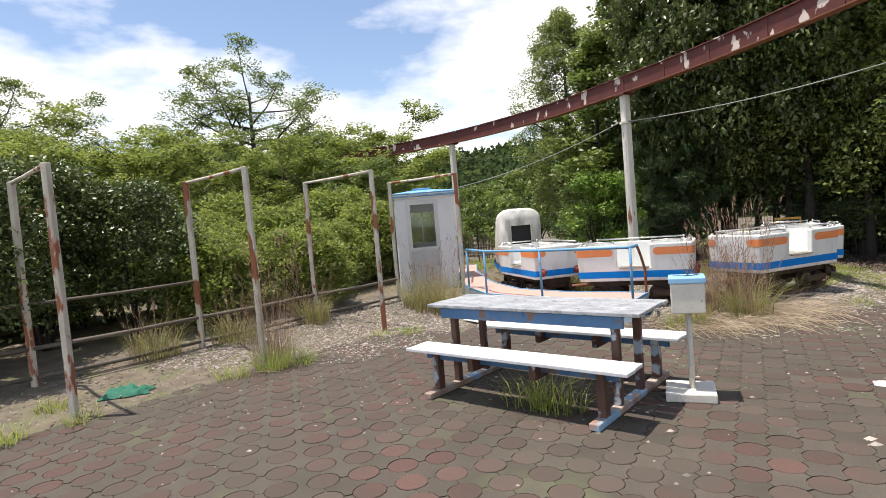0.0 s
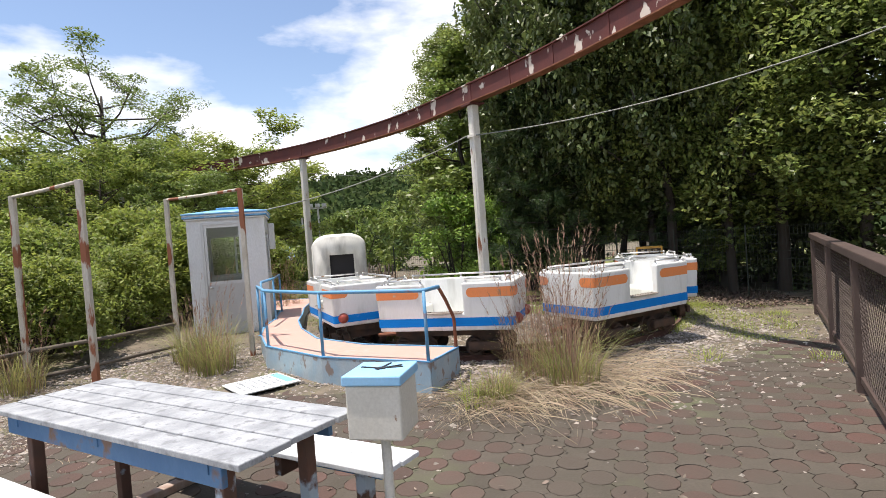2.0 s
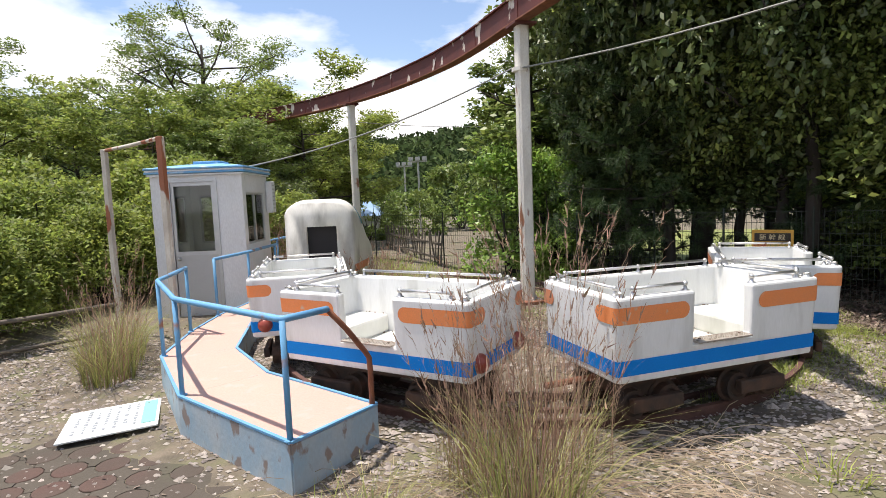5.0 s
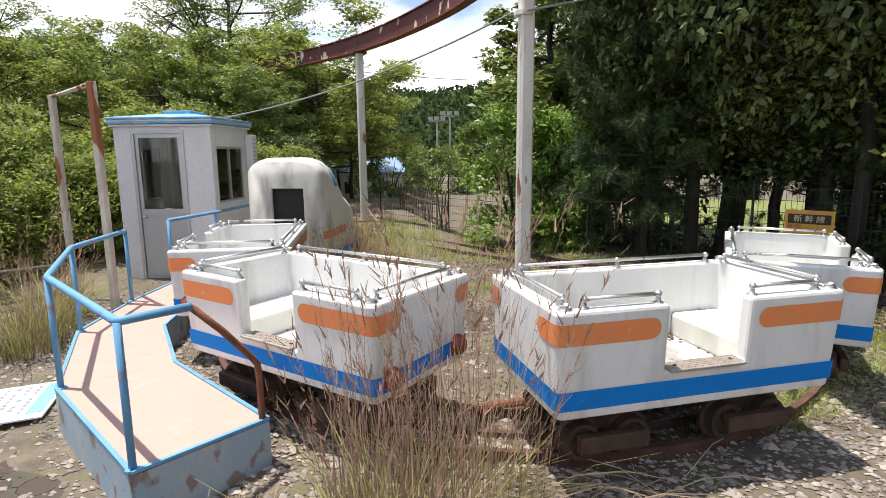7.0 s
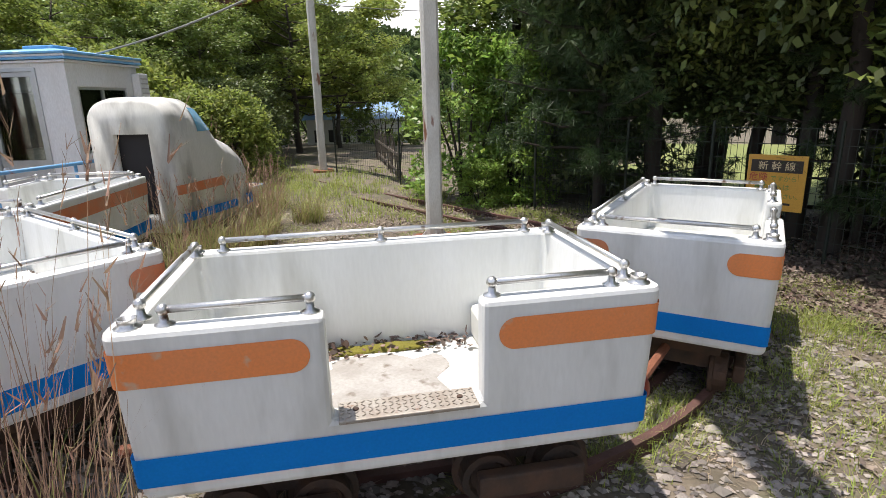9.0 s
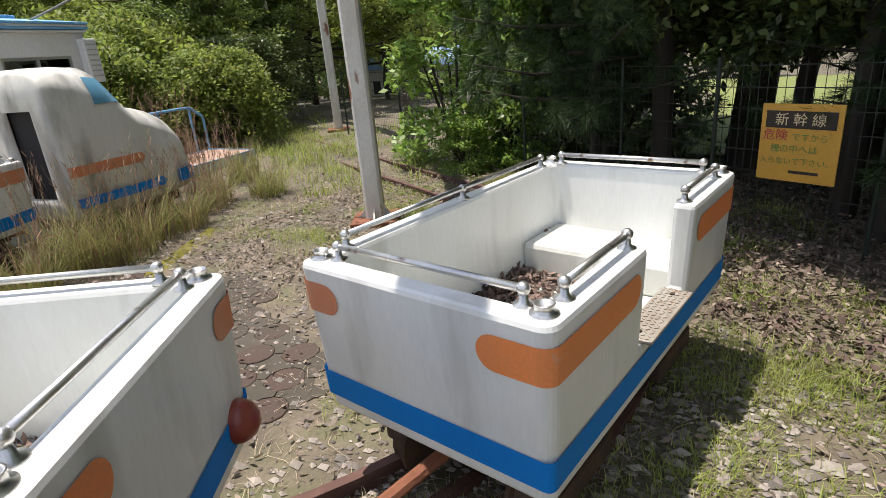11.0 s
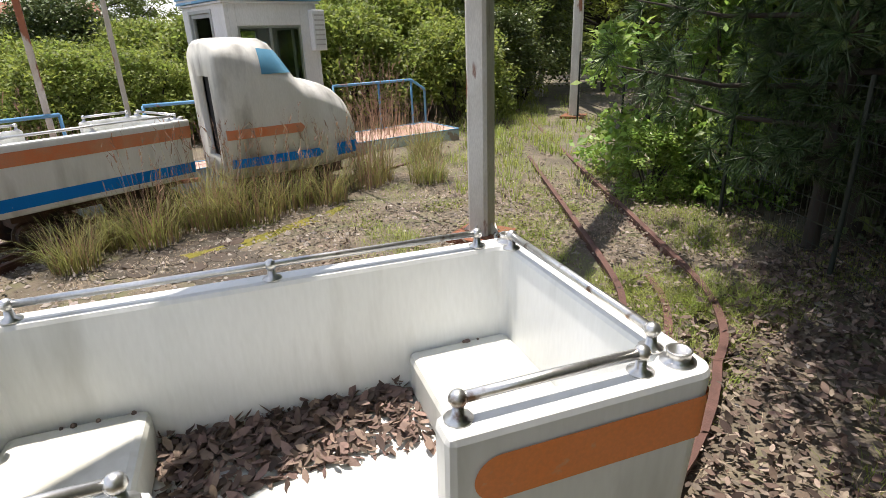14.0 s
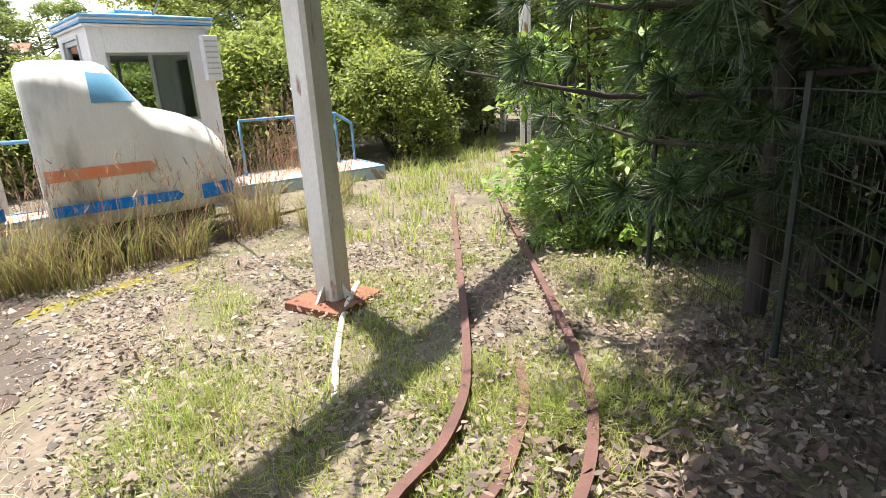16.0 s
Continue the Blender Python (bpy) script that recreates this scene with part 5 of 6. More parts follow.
def dense_tree(m, height, spread, low, mat, label, cat="tree", leaf=0.17, clumps=150, per=170, name="tree", r0=0.2, group="trees of the wood"):
    """A full crown of many leafy clumps on limbs, uneven at the outside."""
    t = thing(name, m, label, cat, group)
    bm = bmesh.new()
    limbs(bm, height * 0.9, spread * 0.85, 16, max(0.12, low / height), r0)
    part("trunk", bm, BARK, t, smooth=True)
    c, rad = [], []
    for k in range(clumps):
        f = (k + random.random()) / clumps
        z = low + (height - low) * f
        env = spread * (math.sin(math.pi * min(1, 0.12 + 0.88 * f) ** 0.8) ** 0.6) * (0.75 + 0.5 * noise.noise((f * 5, k * 0.37, height)))
        a, r = random.uniform(0, 2 * math.pi), env * math.sqrt(random.uniform(0.2, 1.0))
        c.append((r * math.cos(a), r * math.sin(a), z + random.uniform(-0.3, 0.3)))
        rad.append(random.uniform(0.28, 0.64) * (0.6 + spread * 0.13))
    leaf_cards("crown", clump_points(c, rad, per), leaf, mat, t, 0.5, 0.55, 0.15)
    return t


def open_tree(m, height, spread, mat, label, leaf=0.13, per=70, n=20, group="trees behind the hedge", r0=0.16, puff=0.6):
    """A light crown with its limbs showing."""
    t = thing("tree", m, label, "tree", group)
    bm = bmesh.new()
    tips = limbs(bm, height, spread, n, 0.32, r0)
    part("trunk", bm, BARK, t, smooth=True)
    leaf_cards("crown", clump_points([tuple(p) for p in tips], [random.uniform(0.4, 0.9) * puff for _ in tips], per, 0.42), leaf, mat, t, 0.35, 0.5)
    return t


def bush(m, sx, sy, h, mat, label, leaf=0.07, clumps=60, per=130, name="bush", group="hedge bushes", low=0.05):
    t = thing(name, m, label, "bush", group)
    for k in range(6):
        a = k * 1.05
        e = Vector((math.cos(a) * sx * 0.6, math.sin(a) * sy * 0.6, h * random.uniform(0.5, 0.85)))
        part("stem", taper(bmesh.new(), [(0, 0, -0.05), e * 0.5 + Vector((0, 0, 0.05)), e], [0.03, 0.02, 0.006], 5), BARK, t)
    c = []
    for k in range(clumps):
        a, f = random.uniform(0, 2 * math.pi), random.random()
        z = low + (h - low) * (1 - (1 - f) ** 1.3)
        env = math.sqrt(max(0.05, 1 - max(0, (z / h - 0.45) / 0.6) ** 2)) * (0.85 + 0.3 * random.random())
        r = math.sqrt(random.uniform(0.45, 1.0)) * env
        c.append((math.cos(a) * sx * r, math.sin(a) * sy * r, z * 0.94))
    leaf_cards("foliage", clump_points(c, [random.uniform(0.14, 0.26) * (0.5 + h * 0.4) for _ in c], per), leaf, mat, t, 0.8, 0.5)
    return t


# wood on the east side
ev = dense_tree(pose(6.9, 13.1, 0), 10.5, 2.9, 1.6, LEAF_DARK, "tall dark evergreen tree with a dense crown", clumps=260, per=230, leaf=0.108)
# the copy at (12.6, 7.6) is unseen and only shades the wood
for x, y, k, yaw in ((9.2, 12.4, 1.0, 70), (11.2, 10.6, 0.95, 140), (12.6, 7.6, 0.9, 255), (4.5, 28.0, 1.1, 310), (10.5, 27.0, 1.15, 100), (17.5, 22.0, 1.2, 60), (13.6, 9.4, 1.0, 220)):
    copy_thing(ev, pose(x, y, lift(x, y), 0, 0, yaw) @ Matrix.Diagonal((k, k, k, 1))).scale = (k, k, k)
mid_t = dense_tree(pose(5.0, 15.2, 0), 7.6, 1.5, 0.4, LEAF_MID, "leafy broad-leaved tree at the edge of the wood", clumps=120, per=200, leaf=0.15, r0=0.12)
copy_thing(mid_t, pose(4.2, 14.1, 0, 0, 0, 80)).scale = (0.95, 0.95, 0.76)
copy_thing(mid_t, pose(8.8, 11.0, 0, 0, 0, 150)).scale = (0.8, 0.8, 0.75)

# leaf colour carries the shade of the wood here
low_t = dense_tree(pose(8.2, 12.2, 0), 7.0, 2.5, 1.7, LEAF_SHADED_AND_DARK, "low-branched evergreen tree with shade-darkened leaves, shading the fence", clumps=270, per=190, leaf=0.115, r0=0.12)
# same kind of tree in the brighter leaf, which paints the sunlit part
low_b = dense_tree(pose(9.4, 10.2, 0, 0, 0, 60), 6.3, 2.2, 1.5, LEAF_DARK, "low-branched evergreen tree with sunlight put into its brighter leaf colour", clumps=200, per=150, leaf=0.115, r0=0.12)
copy_thing(low_b, pose(10.2, 9.2, 0, 0, 0, 120)).scale = (0.95, 0.95, 0.95)
copy_thing(low_t, pose(6.9, 13.4, 0, 0, 0, 240)).scale = (0.78, 0.78, 1.0)
copy_thing(low_t, pose(7.35, 12.25, 0, 0, 0, 15)).scale = (0.72, 0.72, 0.85)
# tall narrow copies: crowns added overhead, mostly unseen, to shade the ground
copy_thing(low_t, pose(5.6, 12.6, 0, 0, 0, 170)).scale = (0.7, 0.7, 1.3)
copy_thing(low_t, pose(6.25, 12.0, 0, 0, 0, 75)).scale = (0.85, 0.85, 1.7)
copy_thing(low_b, pose(7.6, 11.5, 0, 0, 0, 320)).scale = (0.8, 0.8, 1.2)
copy_thing(low_b, pose(9.0, 11.6, 0, 0, 0, 195)).scale = (0.8, 0.8, 1.1)
# this copy and the next also add unseen crown for shade
copy_thing(low_b, pose(8.6, 10.4, 0, 0, 0, 100)).scale = (0.72, 0.72, 1.35)
copy_thing(low_t, pose(7.75, 10.95, 0, 0, 0, 210)).scale = (0.85, 0.85, 1.6)
copy_thing(low_t, pose(7.9, 12.7, 0, 0, 0, 300)).scale = (0.8, 0.8, 0.8)
# undergrowth in the same leaf colour, darkened for shade
ub = bush(pose(5.5, 13.3, 0), 1.1, 0.8, 2.3, LEAF_SHADED_AND_DARK, "evergreen undergrowth with shade-darkened leaves behind the wire fence", leaf=0.12, clumps=90, per=85, group="undergrowth in the wood")
for x, y, k, yaw in ((9.9, 11.6, 1.0, 90), (9.1, 12.5, 0.85, 40), (10.7, 9.6, 1.0, 150), (11.8, 8.0, 1.1, 220), (10.9, 12.0, 1.2, 300), (12.9, 5.4, 1.2, 10), (4.2, 16.5, 1.0, 45), (13.5, 10.0, 1.4, 75)):
    copy_thing(ub, pose(x, y, 0, 0, 0, yaw)).scale = (k, k, k)

# low sunny shrub and creeper at the fence
sh = bush(pose(3.75, 12.75, 0), 0.75, 0.6, 2.3, LEAF_BRIGHT, "fresh green broad-leaved shrub growing through the fence", leaf=0.10, clumps=65, per=95, name="shrub", group="shrubs by the net fence")
copy_thing(sh, pose(4.45, 12.75, 0, 0, 0, 300)).scale = (0.75, 0.7, 0.95)
copy_thing(sh, pose(4.15, 12.15, 0, 0, 0, 10)).scale = (0.4, 0.35, 0.3)

# pine with long needles
pine = thing("pine_tree", pose(5.62, 12.0, 0), "dark pine with long drooping needles", "tree", "pines behind the net fence")
pb = bmesh.new()
taper(pb, [(0, 0, -0.1), (0.03, 0, 2.0), (-0.05, 0.05, 4.2), (0, 0, 6.5)], [0.055, 0.05, 0.04, 0.015], 8)
ndl = []
for k in range(64):
    z = 0.55 + 5.2 * k / 64
    a = k * 2.4
    r = 1.45 * (1 - 0.55 * k / 64) * random.uniform(0.75, 1.1)
    p, q = Vector((0, 0, z)), Vector((math.cos(a) * r, math.sin(a) * r, z + r * 0.12))
    taper(pb, [p, p.lerp(q, 0.55) + Vector((0, 0, -0.06)), q], [0.022, 0.014, 0.005], 5)
    for j in range(22):
        s = p.lerp(q, 0.1 + 0.9 * j / 21) + Vector((random.uniform(-0.26, 0.26), random.uniform(-0.26, 0.26), random.uniform(-0.10, 0.16)))
        n = 70
        dd = rng.normal(size=(n, 3)) * 0.75 + np.array([math.cos(a) * 0.7, math.sin(a) * 0.7, 0.15])
        dd /= np.linalg.norm(dd, axis=1)[:, None]
        sd = np.cross(dd, rng.normal(size=(n, 3)))
        sd /= np.linalg.norm(sd, axis=1)[:, None]
        L = rng.uniform(0.09, 0.16, n)[:, None]
        o = np.array(s)
        b = o + dd * L - np.array([0, 0, 1]) * L * 0.25
        ndl.append(np.stack([o - sd * 0.0024, o + sd * 0.0024, b - sd * 0.0010, b + sd * 0.0010], 1))
part("trunk", pb, BARK, pine, smooth=True)
strips("needles", np.concatenate(ndl), 4, NEEDLE, pine)
copy_thing(pine, pose(8.15, 11.5, 0, 0, 0, 250)).scale = (0.9, 0.9, 0.85)

# hedge and bank on the west side
hb = bush(pose(-2.4, 8.6, 0), 0.95, 0.75, 1.45, LEAF_LIGHT, "rounded yellow-green clipped hedge bush", clumps=150, per=95, leaf=0.068, low=0.3)
for x, y, k, yaw in ((-1.95, 7.65, 0.95, 15), (-2.95, 6.55, 0.95, 280), (-3.6, 7.4, 1.05, 50), (-2.2, 10.0, 1.0, 120), (-4.6, 8.8, 1.25, 200), (-3.2, 10.0, 1.3, 260), (-1.7, 11.6, 1.3, 310), (-0.9, 13.2, 1.1, 20), (-5.6, 6.9, 1.2, 90), (-5.2, 11.0, 1.6, 170), (-2.9, 12.6, 1.6, 230), (-2.6, 14.6, 1.5, 75)):
    copy_thing(hb, pose(x, y, lift(x, y), 0, 0, yaw)).scale = (k, k, k)
dk = bush(pose(-4.7, 5.2, 0.0), 1.0, 1.1, 2.7, LEAF_SHADED_AND_DARK, "dark leggy evergreen shrub with silvery leaf tips", leaf=0.075, clumps=150, per=120, name="shrub", group="dark shrubs by the posts", low=0.8)
copy_thing(dk, pose(-6.2, 3.7, 0, 0, 0, 100)).scale = (1.1, 1.1, 1.05)
copy_thing(dk, pose(-4.3, 3.7, 0, 0, 0, 60)).scale = (0.9, 0.9, 0.95)
copy_thing(dk, pose(-3.9, 6.0, 0, 0, 0, 300)).scale = (0.9, 0.9, 0.88)
copy_thing(dk, pose(-5.6, 7.6, 0, 0, 0, 190)).scale = (1.0, 1.0, 0.9)
copy_thing(dk, pose(-1.7, 14.4, 0, 0, 0, 230)).scale = (1.0, 1.0, 0.72)
copy_thing(dk, pose(-2.9, 16.2, 0, 0, 0, 30)).scale = (1.2, 1.2, 0.9)

ot = open_tree(pose(-12.9, 28.6, -0.7), 10.3, 5.8, LEAF_MID, "spreading light-crowned tree with visible dark limbs", per=150, n=34, leaf=0.14, r0=0.34, puff=0.95)
lt_dark = open_tree(pose(-5.4, 18.2, 0), 4.4, 2.3, LEAF_MID, "dark green leafy tree behind the hedge", per=170, n=26, leaf=0.10, r0=0.10, puff=0.6)
for x, y, k, yaw in ((-9.5, 17.0, 1.0, 210), (-2.9, 15.4, 0.7, 10), (-6.0, 21.5, 1.1, 240), (-10.5, 8.5, 0.75, 20)):
    copy_thing(lt_dark, pose(x, y, lift(x, y), 0, 0, yaw)).scale = (k, k, k)
lt = open_tree(pose(-5.6, 15.5, 0), 3.7, 2.5, LEAF_LIGHT, "small leafy tree behind the hedge", per=150, n=26, leaf=0.105, r0=0.09, puff=0.62)
for x, y, k, yaw in ((-8.3, 12.0, 1.0, 60), (-3.0, 18.9, 1.15, 130), (-3.6, 22.2, 1.0, 200), (-13.0, 13.5, 1.1, 290), (-14.5, 19.0, 1.3, 170), (-17.5, 15.0, 1.4, 330), (-6.2, 26.5, 0.9, 40), (-9.0, 26.0, 1.1, 300)):
    copy_thing(lt, pose(x, y, lift(x, y), 0, 0, yaw)).scale = (k, k, k)
copy_thing(ot, pose(-20, 20, -0.8, 0, 0, 120)).scale = (0.85, 0.85, 0.8)
fb_ = bush(pose(-3.0, 30.0, -0.9), 2.0, 1.8, 2.8, LEAF_MID, "round green bush in the valley", leaf=0.2, clumps=80, per=60, group="bushes in the valley")
for x, y, k in ((-6.5, 34, 1.1), (-9.5, 30, 1.2), (-13, 38, 1.7), (-18, 34, 1.9), (-2.5, 44, 1.8), (-24, 42, 2.4), (3, 40, 2.0), (-17, 52, 2.6), (-28, 30, 2.2), (-3, 24.5, 0.8)):
    copy_thing(fb_, pose(x, y, lift(x, y), 0, 0, x * 37)).scale = (k, k, k)


# ---- grasses, litter and gravel ----
def blades(cx, cy, radius, n, h, lean, width=0.006, rows=4, base=None):
    """Arching blades from a tuft."""
    a = rng.uniform(0, 2 * np.pi, n)
    r = radius * np.sqrt(rng.uniform(0, 1, n))
    x, y = cx + r * np.cos(a), cy + r * np.sin(a)
    z = np.array([lift(p, q) for p, q in zip(x, y)]) if base is None else np.full(n, base)
    b = a + rng.normal(0, 0.7, n)
    H = h * rng.uniform(0.45, 1.1, n)
    ln = lean * rng.uniform(0.2, 1.3, n) * H
    out = []
    for k in range(rows):
        f = k / (rows - 1)
        px, py = x + np.cos(b) * ln * f ** 2, y + np.sin(b) * ln * f ** 2
        pz = z - 0.01 + H * (f - 0.28 * (ln / H) * f ** 2.5)
        w = width * (1 - 0.85 * f)
        sx, sy = -np.sin(b) * w, np.cos(b) * w
        out += [np.stack([px - sx, py - sy, pz], 1), np.stack([px + sx, py + sy, pz], 1)]
    return np.stack(out, 1)


def fallen(cx, cy, ang, n, length, z=0.06):
    """Long stalks bent over to the ground."""
    a = radians(ang) + rng.normal(0, 0.75, n)
    L = length * rng.uniform(0.6, 1.1, n)
    x, y = cx + rng.normal(0, 0.24, n), cy + rng.normal(0, 0.24, n)
    top = rng.uniform(0.01, 0.17, n) ** 1.0 * length
    out = []
    for k in range(4):
        f = k / 3
        px, py = x + np.cos(a) * L * f, y + np.sin(a) * L * f
        pz = z + top * np.sin(np.pi * min(1.0, f * 1.02 + 0.02))
        w = 0.0015 * (1 - 0.6 * f)
        sx, sy = -np.sin(a) * w, np.cos(a) * w
        out += [np.stack([px - sx, py - sy, pz], 1), np.stack([px + sx, py + sy, pz + 0.004], 1)]
    return np.stack(out, 1)


def plumes(cx, cy, radius, n, h):
    """Feathery seed heads on thin stalks."""
    st = blades(cx, cy, radius, n, h, 0.2, 0.0025, 4)
    tips = st[:, -2:, :].mean(1)
    prev = st[:, -4:-2, :].mean(1)
    d = tips - prev
    d /= np.linalg.norm(d, axis=1)[:, None]
    hs = []
    for k in range(9):
        f = rng.uniform(-0.02, 0.2, n)[:, None]
        o = tips - d * f
        e = o + d * 0.05 + rng.normal(0, 0.014, (n, 3))
        s = rng.normal(0, 0.0022, (n, 3))
        hs.append(np.stack([o - s, o + s, e - s * 0.3, e + s * 0.3], 1))
    return st, np.concatenate(hs)


TUFTS = [(2.45, 8.62, 0.26, 0.78), (2.62, 9.0, 0.24, 0.7), (2.42, 9.75, 0.18, 0.62), (1.98, 10.42, 0.2, 0.8), (2.75, 8.2, 0.2, 0.7), (3.0, 7.7, 0.16, 0.55), (2.3, 10.9, 0.2, 0.6), (1.5, 11.3, 0.2, 0.7),
         (4.35, 5.62, 0.30, 1.15), (4.52, 5.95, 0.30, 1.2), (4.1, 5.75, 0.2, 0.9), (3.72, 5.05, 0.16, 0.45), (4.42, 5.28, 0.22, 0.85), (-1.35, 6.55, 0.25, 0.8), (-0.98, 4.38, 0.24, 1.25), (0.35, 7.35, 0.28, 1.05), (0.62, 7.0, 0.22, 0.95),
         (0.05, 7.75, 0.25, 0.7), (2.55, 8.75, 0.22, 0.75), (2.42, 9.35, 0.22, 0.75), (2.1, 10.25, 0.2, 0.75), (-2.0, 5.4, 0.3, 0.65), (-2.7, 4.7, 0.3, 0.65), (0.3, 11.4, 0.25, 0.95), (-0.3, 11.3, 0.3, 1.05), (2.6, 7.9, 0.2, 0.55)]
dry_b, grn_b, heads, stalks, straw = [], [], [], [], []
for i, (x, y, r, h) in enumerate(TUFTS):
    green = i < 8 or i - 8 in (3, 4, 5, 7, 8, 9, 10, 11, 13, 14, 17)
    grn_b.append(blades(x, y, r, (230 if i < 8 else 200) if green else 70, h * (0.75 if green else 0.4), 0.85, 0.0042))
    dry_b.append(blades(x, y, r, 110 if green else 100, h * 0.75, 0.35, 0.0022))
    if h > 0.6:
        st, hd = plumes(x, y, r * 1.15, 22 if green else 60, h * 1.15)
        stalks.append(st)
        heads.append(hd)
for x, y, a, n, L in ((4.5, 5.6, -20, 40, 0.7), (4.4, 5.4, -55, 40, 0.6), (4.2, 5.4, -110, 40, 0.6), (4.7, 5.9, 5, 30, 0.6), (3.9, 5.5, -140, 30, 0.5), (3.75, 5.0, -80, 70, 0.62), (3.8, 4.95, -40, 60, 0.55), (3.65, 5.0, -130, 50, 0.5), (4.25, 5.1, -70, 80, 0.6), (4.5, 5.15, -30, 60, 0.6), (4.6, 5.5, -45, 100, 0.7), (4.3, 5.3, -85, 110, 0.65), (4.0, 5.2, -120, 100, 0.6), (3.75, 5.1, -100, 100, 0.6), (4.9, 5.7, -25, 70, 0.75), (4.7, 5.2, -60, 70, 0.6), (5.1, 5.95, -10, 70, 0.7), (3.5, 4.9, -60, 60, 0.5), (2.9, 8.9, -20, 14, 0.6), (6.6, 10.9, 150, 4, 0.9), (6.4, 10.5, 195, 4, 0.8), (-1.0, 4.3, -20, 14, 0.5)):
    straw.append(fallen(x, y, a, n // 2, L, 0.03))
tagged(strips("dry_grass", np.concatenate(dry_b + stalks), 8, DRY_MAT), "tall dry straw-coloured grass in tufts along the track", "grass", kind="stuff")
tagged(strips("fallen_straw", np.concatenate(straw), 8, STRAW), "pale straw stalks fallen over the gravel", "grass", kind="stuff")
tagged(strips("grass_plumes", np.concatenate(heads), 4, DRY_MAT), "feathery reddish-brown grass seed heads", "grass", kind="stuff")
tagged(strips("tall_green_grass", np.concatenate(grn_b), 8, REED_GREEN), "olive green tufts of tall arching grass", "grass", kind="stuff")

turf = []
for k in range(4600):
    a, r = random.uniform(0, 2 * math.pi), math.sqrt(random.random()) * 3.4
    x, y = 4.2 + r * math.cos(a), 9.9 + r * math.sin(a)
    g = noise.noise((x * 1.3, y * 1.3, 2.0))
    dense = x > 3.1 and not (x < 4.5 and y < 9.7)
    if g > (-0.02 if dense else 0.22) and not (y < 8.9 and x < 5.5) and not (y > 12.2 and x > 4.4):
        turf.append(blades(x, y, 0.11, 30 if dense else 12, (0.06 + 0.14 * abs(g)) if dense else 0.06, 1.0, 0.0022, 3))
for k in range(260):
    d = random.uniform(0.0, 9)
    x, y = 3.4 - 0.857 * d + random.gauss(0, 0.7), 11.8 + 0.515 * d + random.gauss(0, 0.7)
    turf.append(blades(x, y, 0.14, 22, 0.20, 0.8, 0.005, 3))
for k in range(420):
    x, y = random.uniform(6.6, 8.4), random.uniform(6.5, 10.2)
    if (x - 7.35) ** 2 + (y - 7.6) ** 2 < 2.2 and noise.noise((x * 1.6, y * 1.6, 7)) > -0.25 and x < 7.6 + (y - 7) * 0.5:
        turf.append(blades(x, y, 0.10, 22, 0.07, 0.9, 0.0035, 3))
for k in range(900):
    x, y = random.uniform(5.2, 7.7), random.uniform(8.9, 11.0)
    if noise.noise((x * 1.4, y * 1.4, 21)) > (0.25 if x > 6.1 + 0.5 * (10.2 - y) else -0.12) and math.hypot(x - 4.19, y - 8.74) > 1.9:
        turf.append(blades(x, y, 0.11, 24, 0.085, 1.0, 0.0024, 3))
for x, y, n, h in ((1.95, 2.62, 90, 0.38), (2.1, 2.5, 60, 0.3), (1.8, 2.72, 40, 0.25), (-0.85, 4.05, 160, 0.32), (-0.6, 4.25, 120, 0.22), (-1.15, 3.75, 90, 0.2), (-1.9, 2.6, 80, 0.16), (-2.2, 2.2, 120, 0.16), (-2.5, 3.0, 120, 0.14), (3.55, 5.0, 100, 0.28), (5.9, 5.95, 60, 0.14), (0.35, 5.6, 90, 0.14), (-0.05, 5.5, 60, 0.12), (6.9, 5.6, 60, 0.1)):
    turf.append(blades(x, y, 0.16, n, h, 1.0, 0.0045, 3))
tagged(strips("green_grass", np.concatenate(turf), 6, GRASS_MAT), "short patchy green grass between rails and stones", "grass", kind="stuff")


thatch = []
for k in range(2600):
    a, r = random.uniform(0, 2 * math.pi), math.sqrt(random.random()) * 3.6
    x, y = 4.0 + r * math.cos(a), 9.0 + r * math.sin(a)
    if y > 5.4 and noise.noise((x * 1.1, y * 1.1, 11.0)) > -0.1:
        thatch.append(blades(x, y, 0.12, 10, 0.06, 1.6, 0.0022, 3))
for x, y in [(random.gauss(4.2, 0.5), random.gauss(5.3, 0.35)) for _ in range(160)] + [(random.gauss(-0.6, 0.7), random.gauss(5.6, 0.9)) for _ in range(160)]:
    thatch.append(blades(x, y, 0.14, 12, 0.07, 1.7, 0.0024, 3))
tagged(strips("dry_thatch", np.concatenate(thatch), 6, STRAW), "flattened dry straw lying over the gravel", "grass", kind="stuff")


def scatter(n, test, box_):
    pts = []
    while len(pts) < n:
        x, y = random.uniform(box_[0], box_[1]), random.uniform(box_[2], box_[3])
        if random.random() < test(x, y):
            pts.append((x, y))
    return pts


def litter_where(x, y):
    d = math.hypot(x - LOOP_C.x, y - LOOP_C.y)
    if y > 9.0 and d > 1.9 and x > 2.8:
        return 0.95 if x > 5.6 else 0.5
    if x > 6.6 and y > 7:
        return 0.7
    if d < 1.9:
        return 0.45
    if x < -0.7 + 0.6 * (y - 4.5):
        return 0.6
    return 0.05


lp_ = np.array([(x, y, lift(x, y) + random.uniform(0.004, 0.03)) for x, y in scatter(19000, litter_where, (-3.5, 9.2, 2.5, 13.0))])
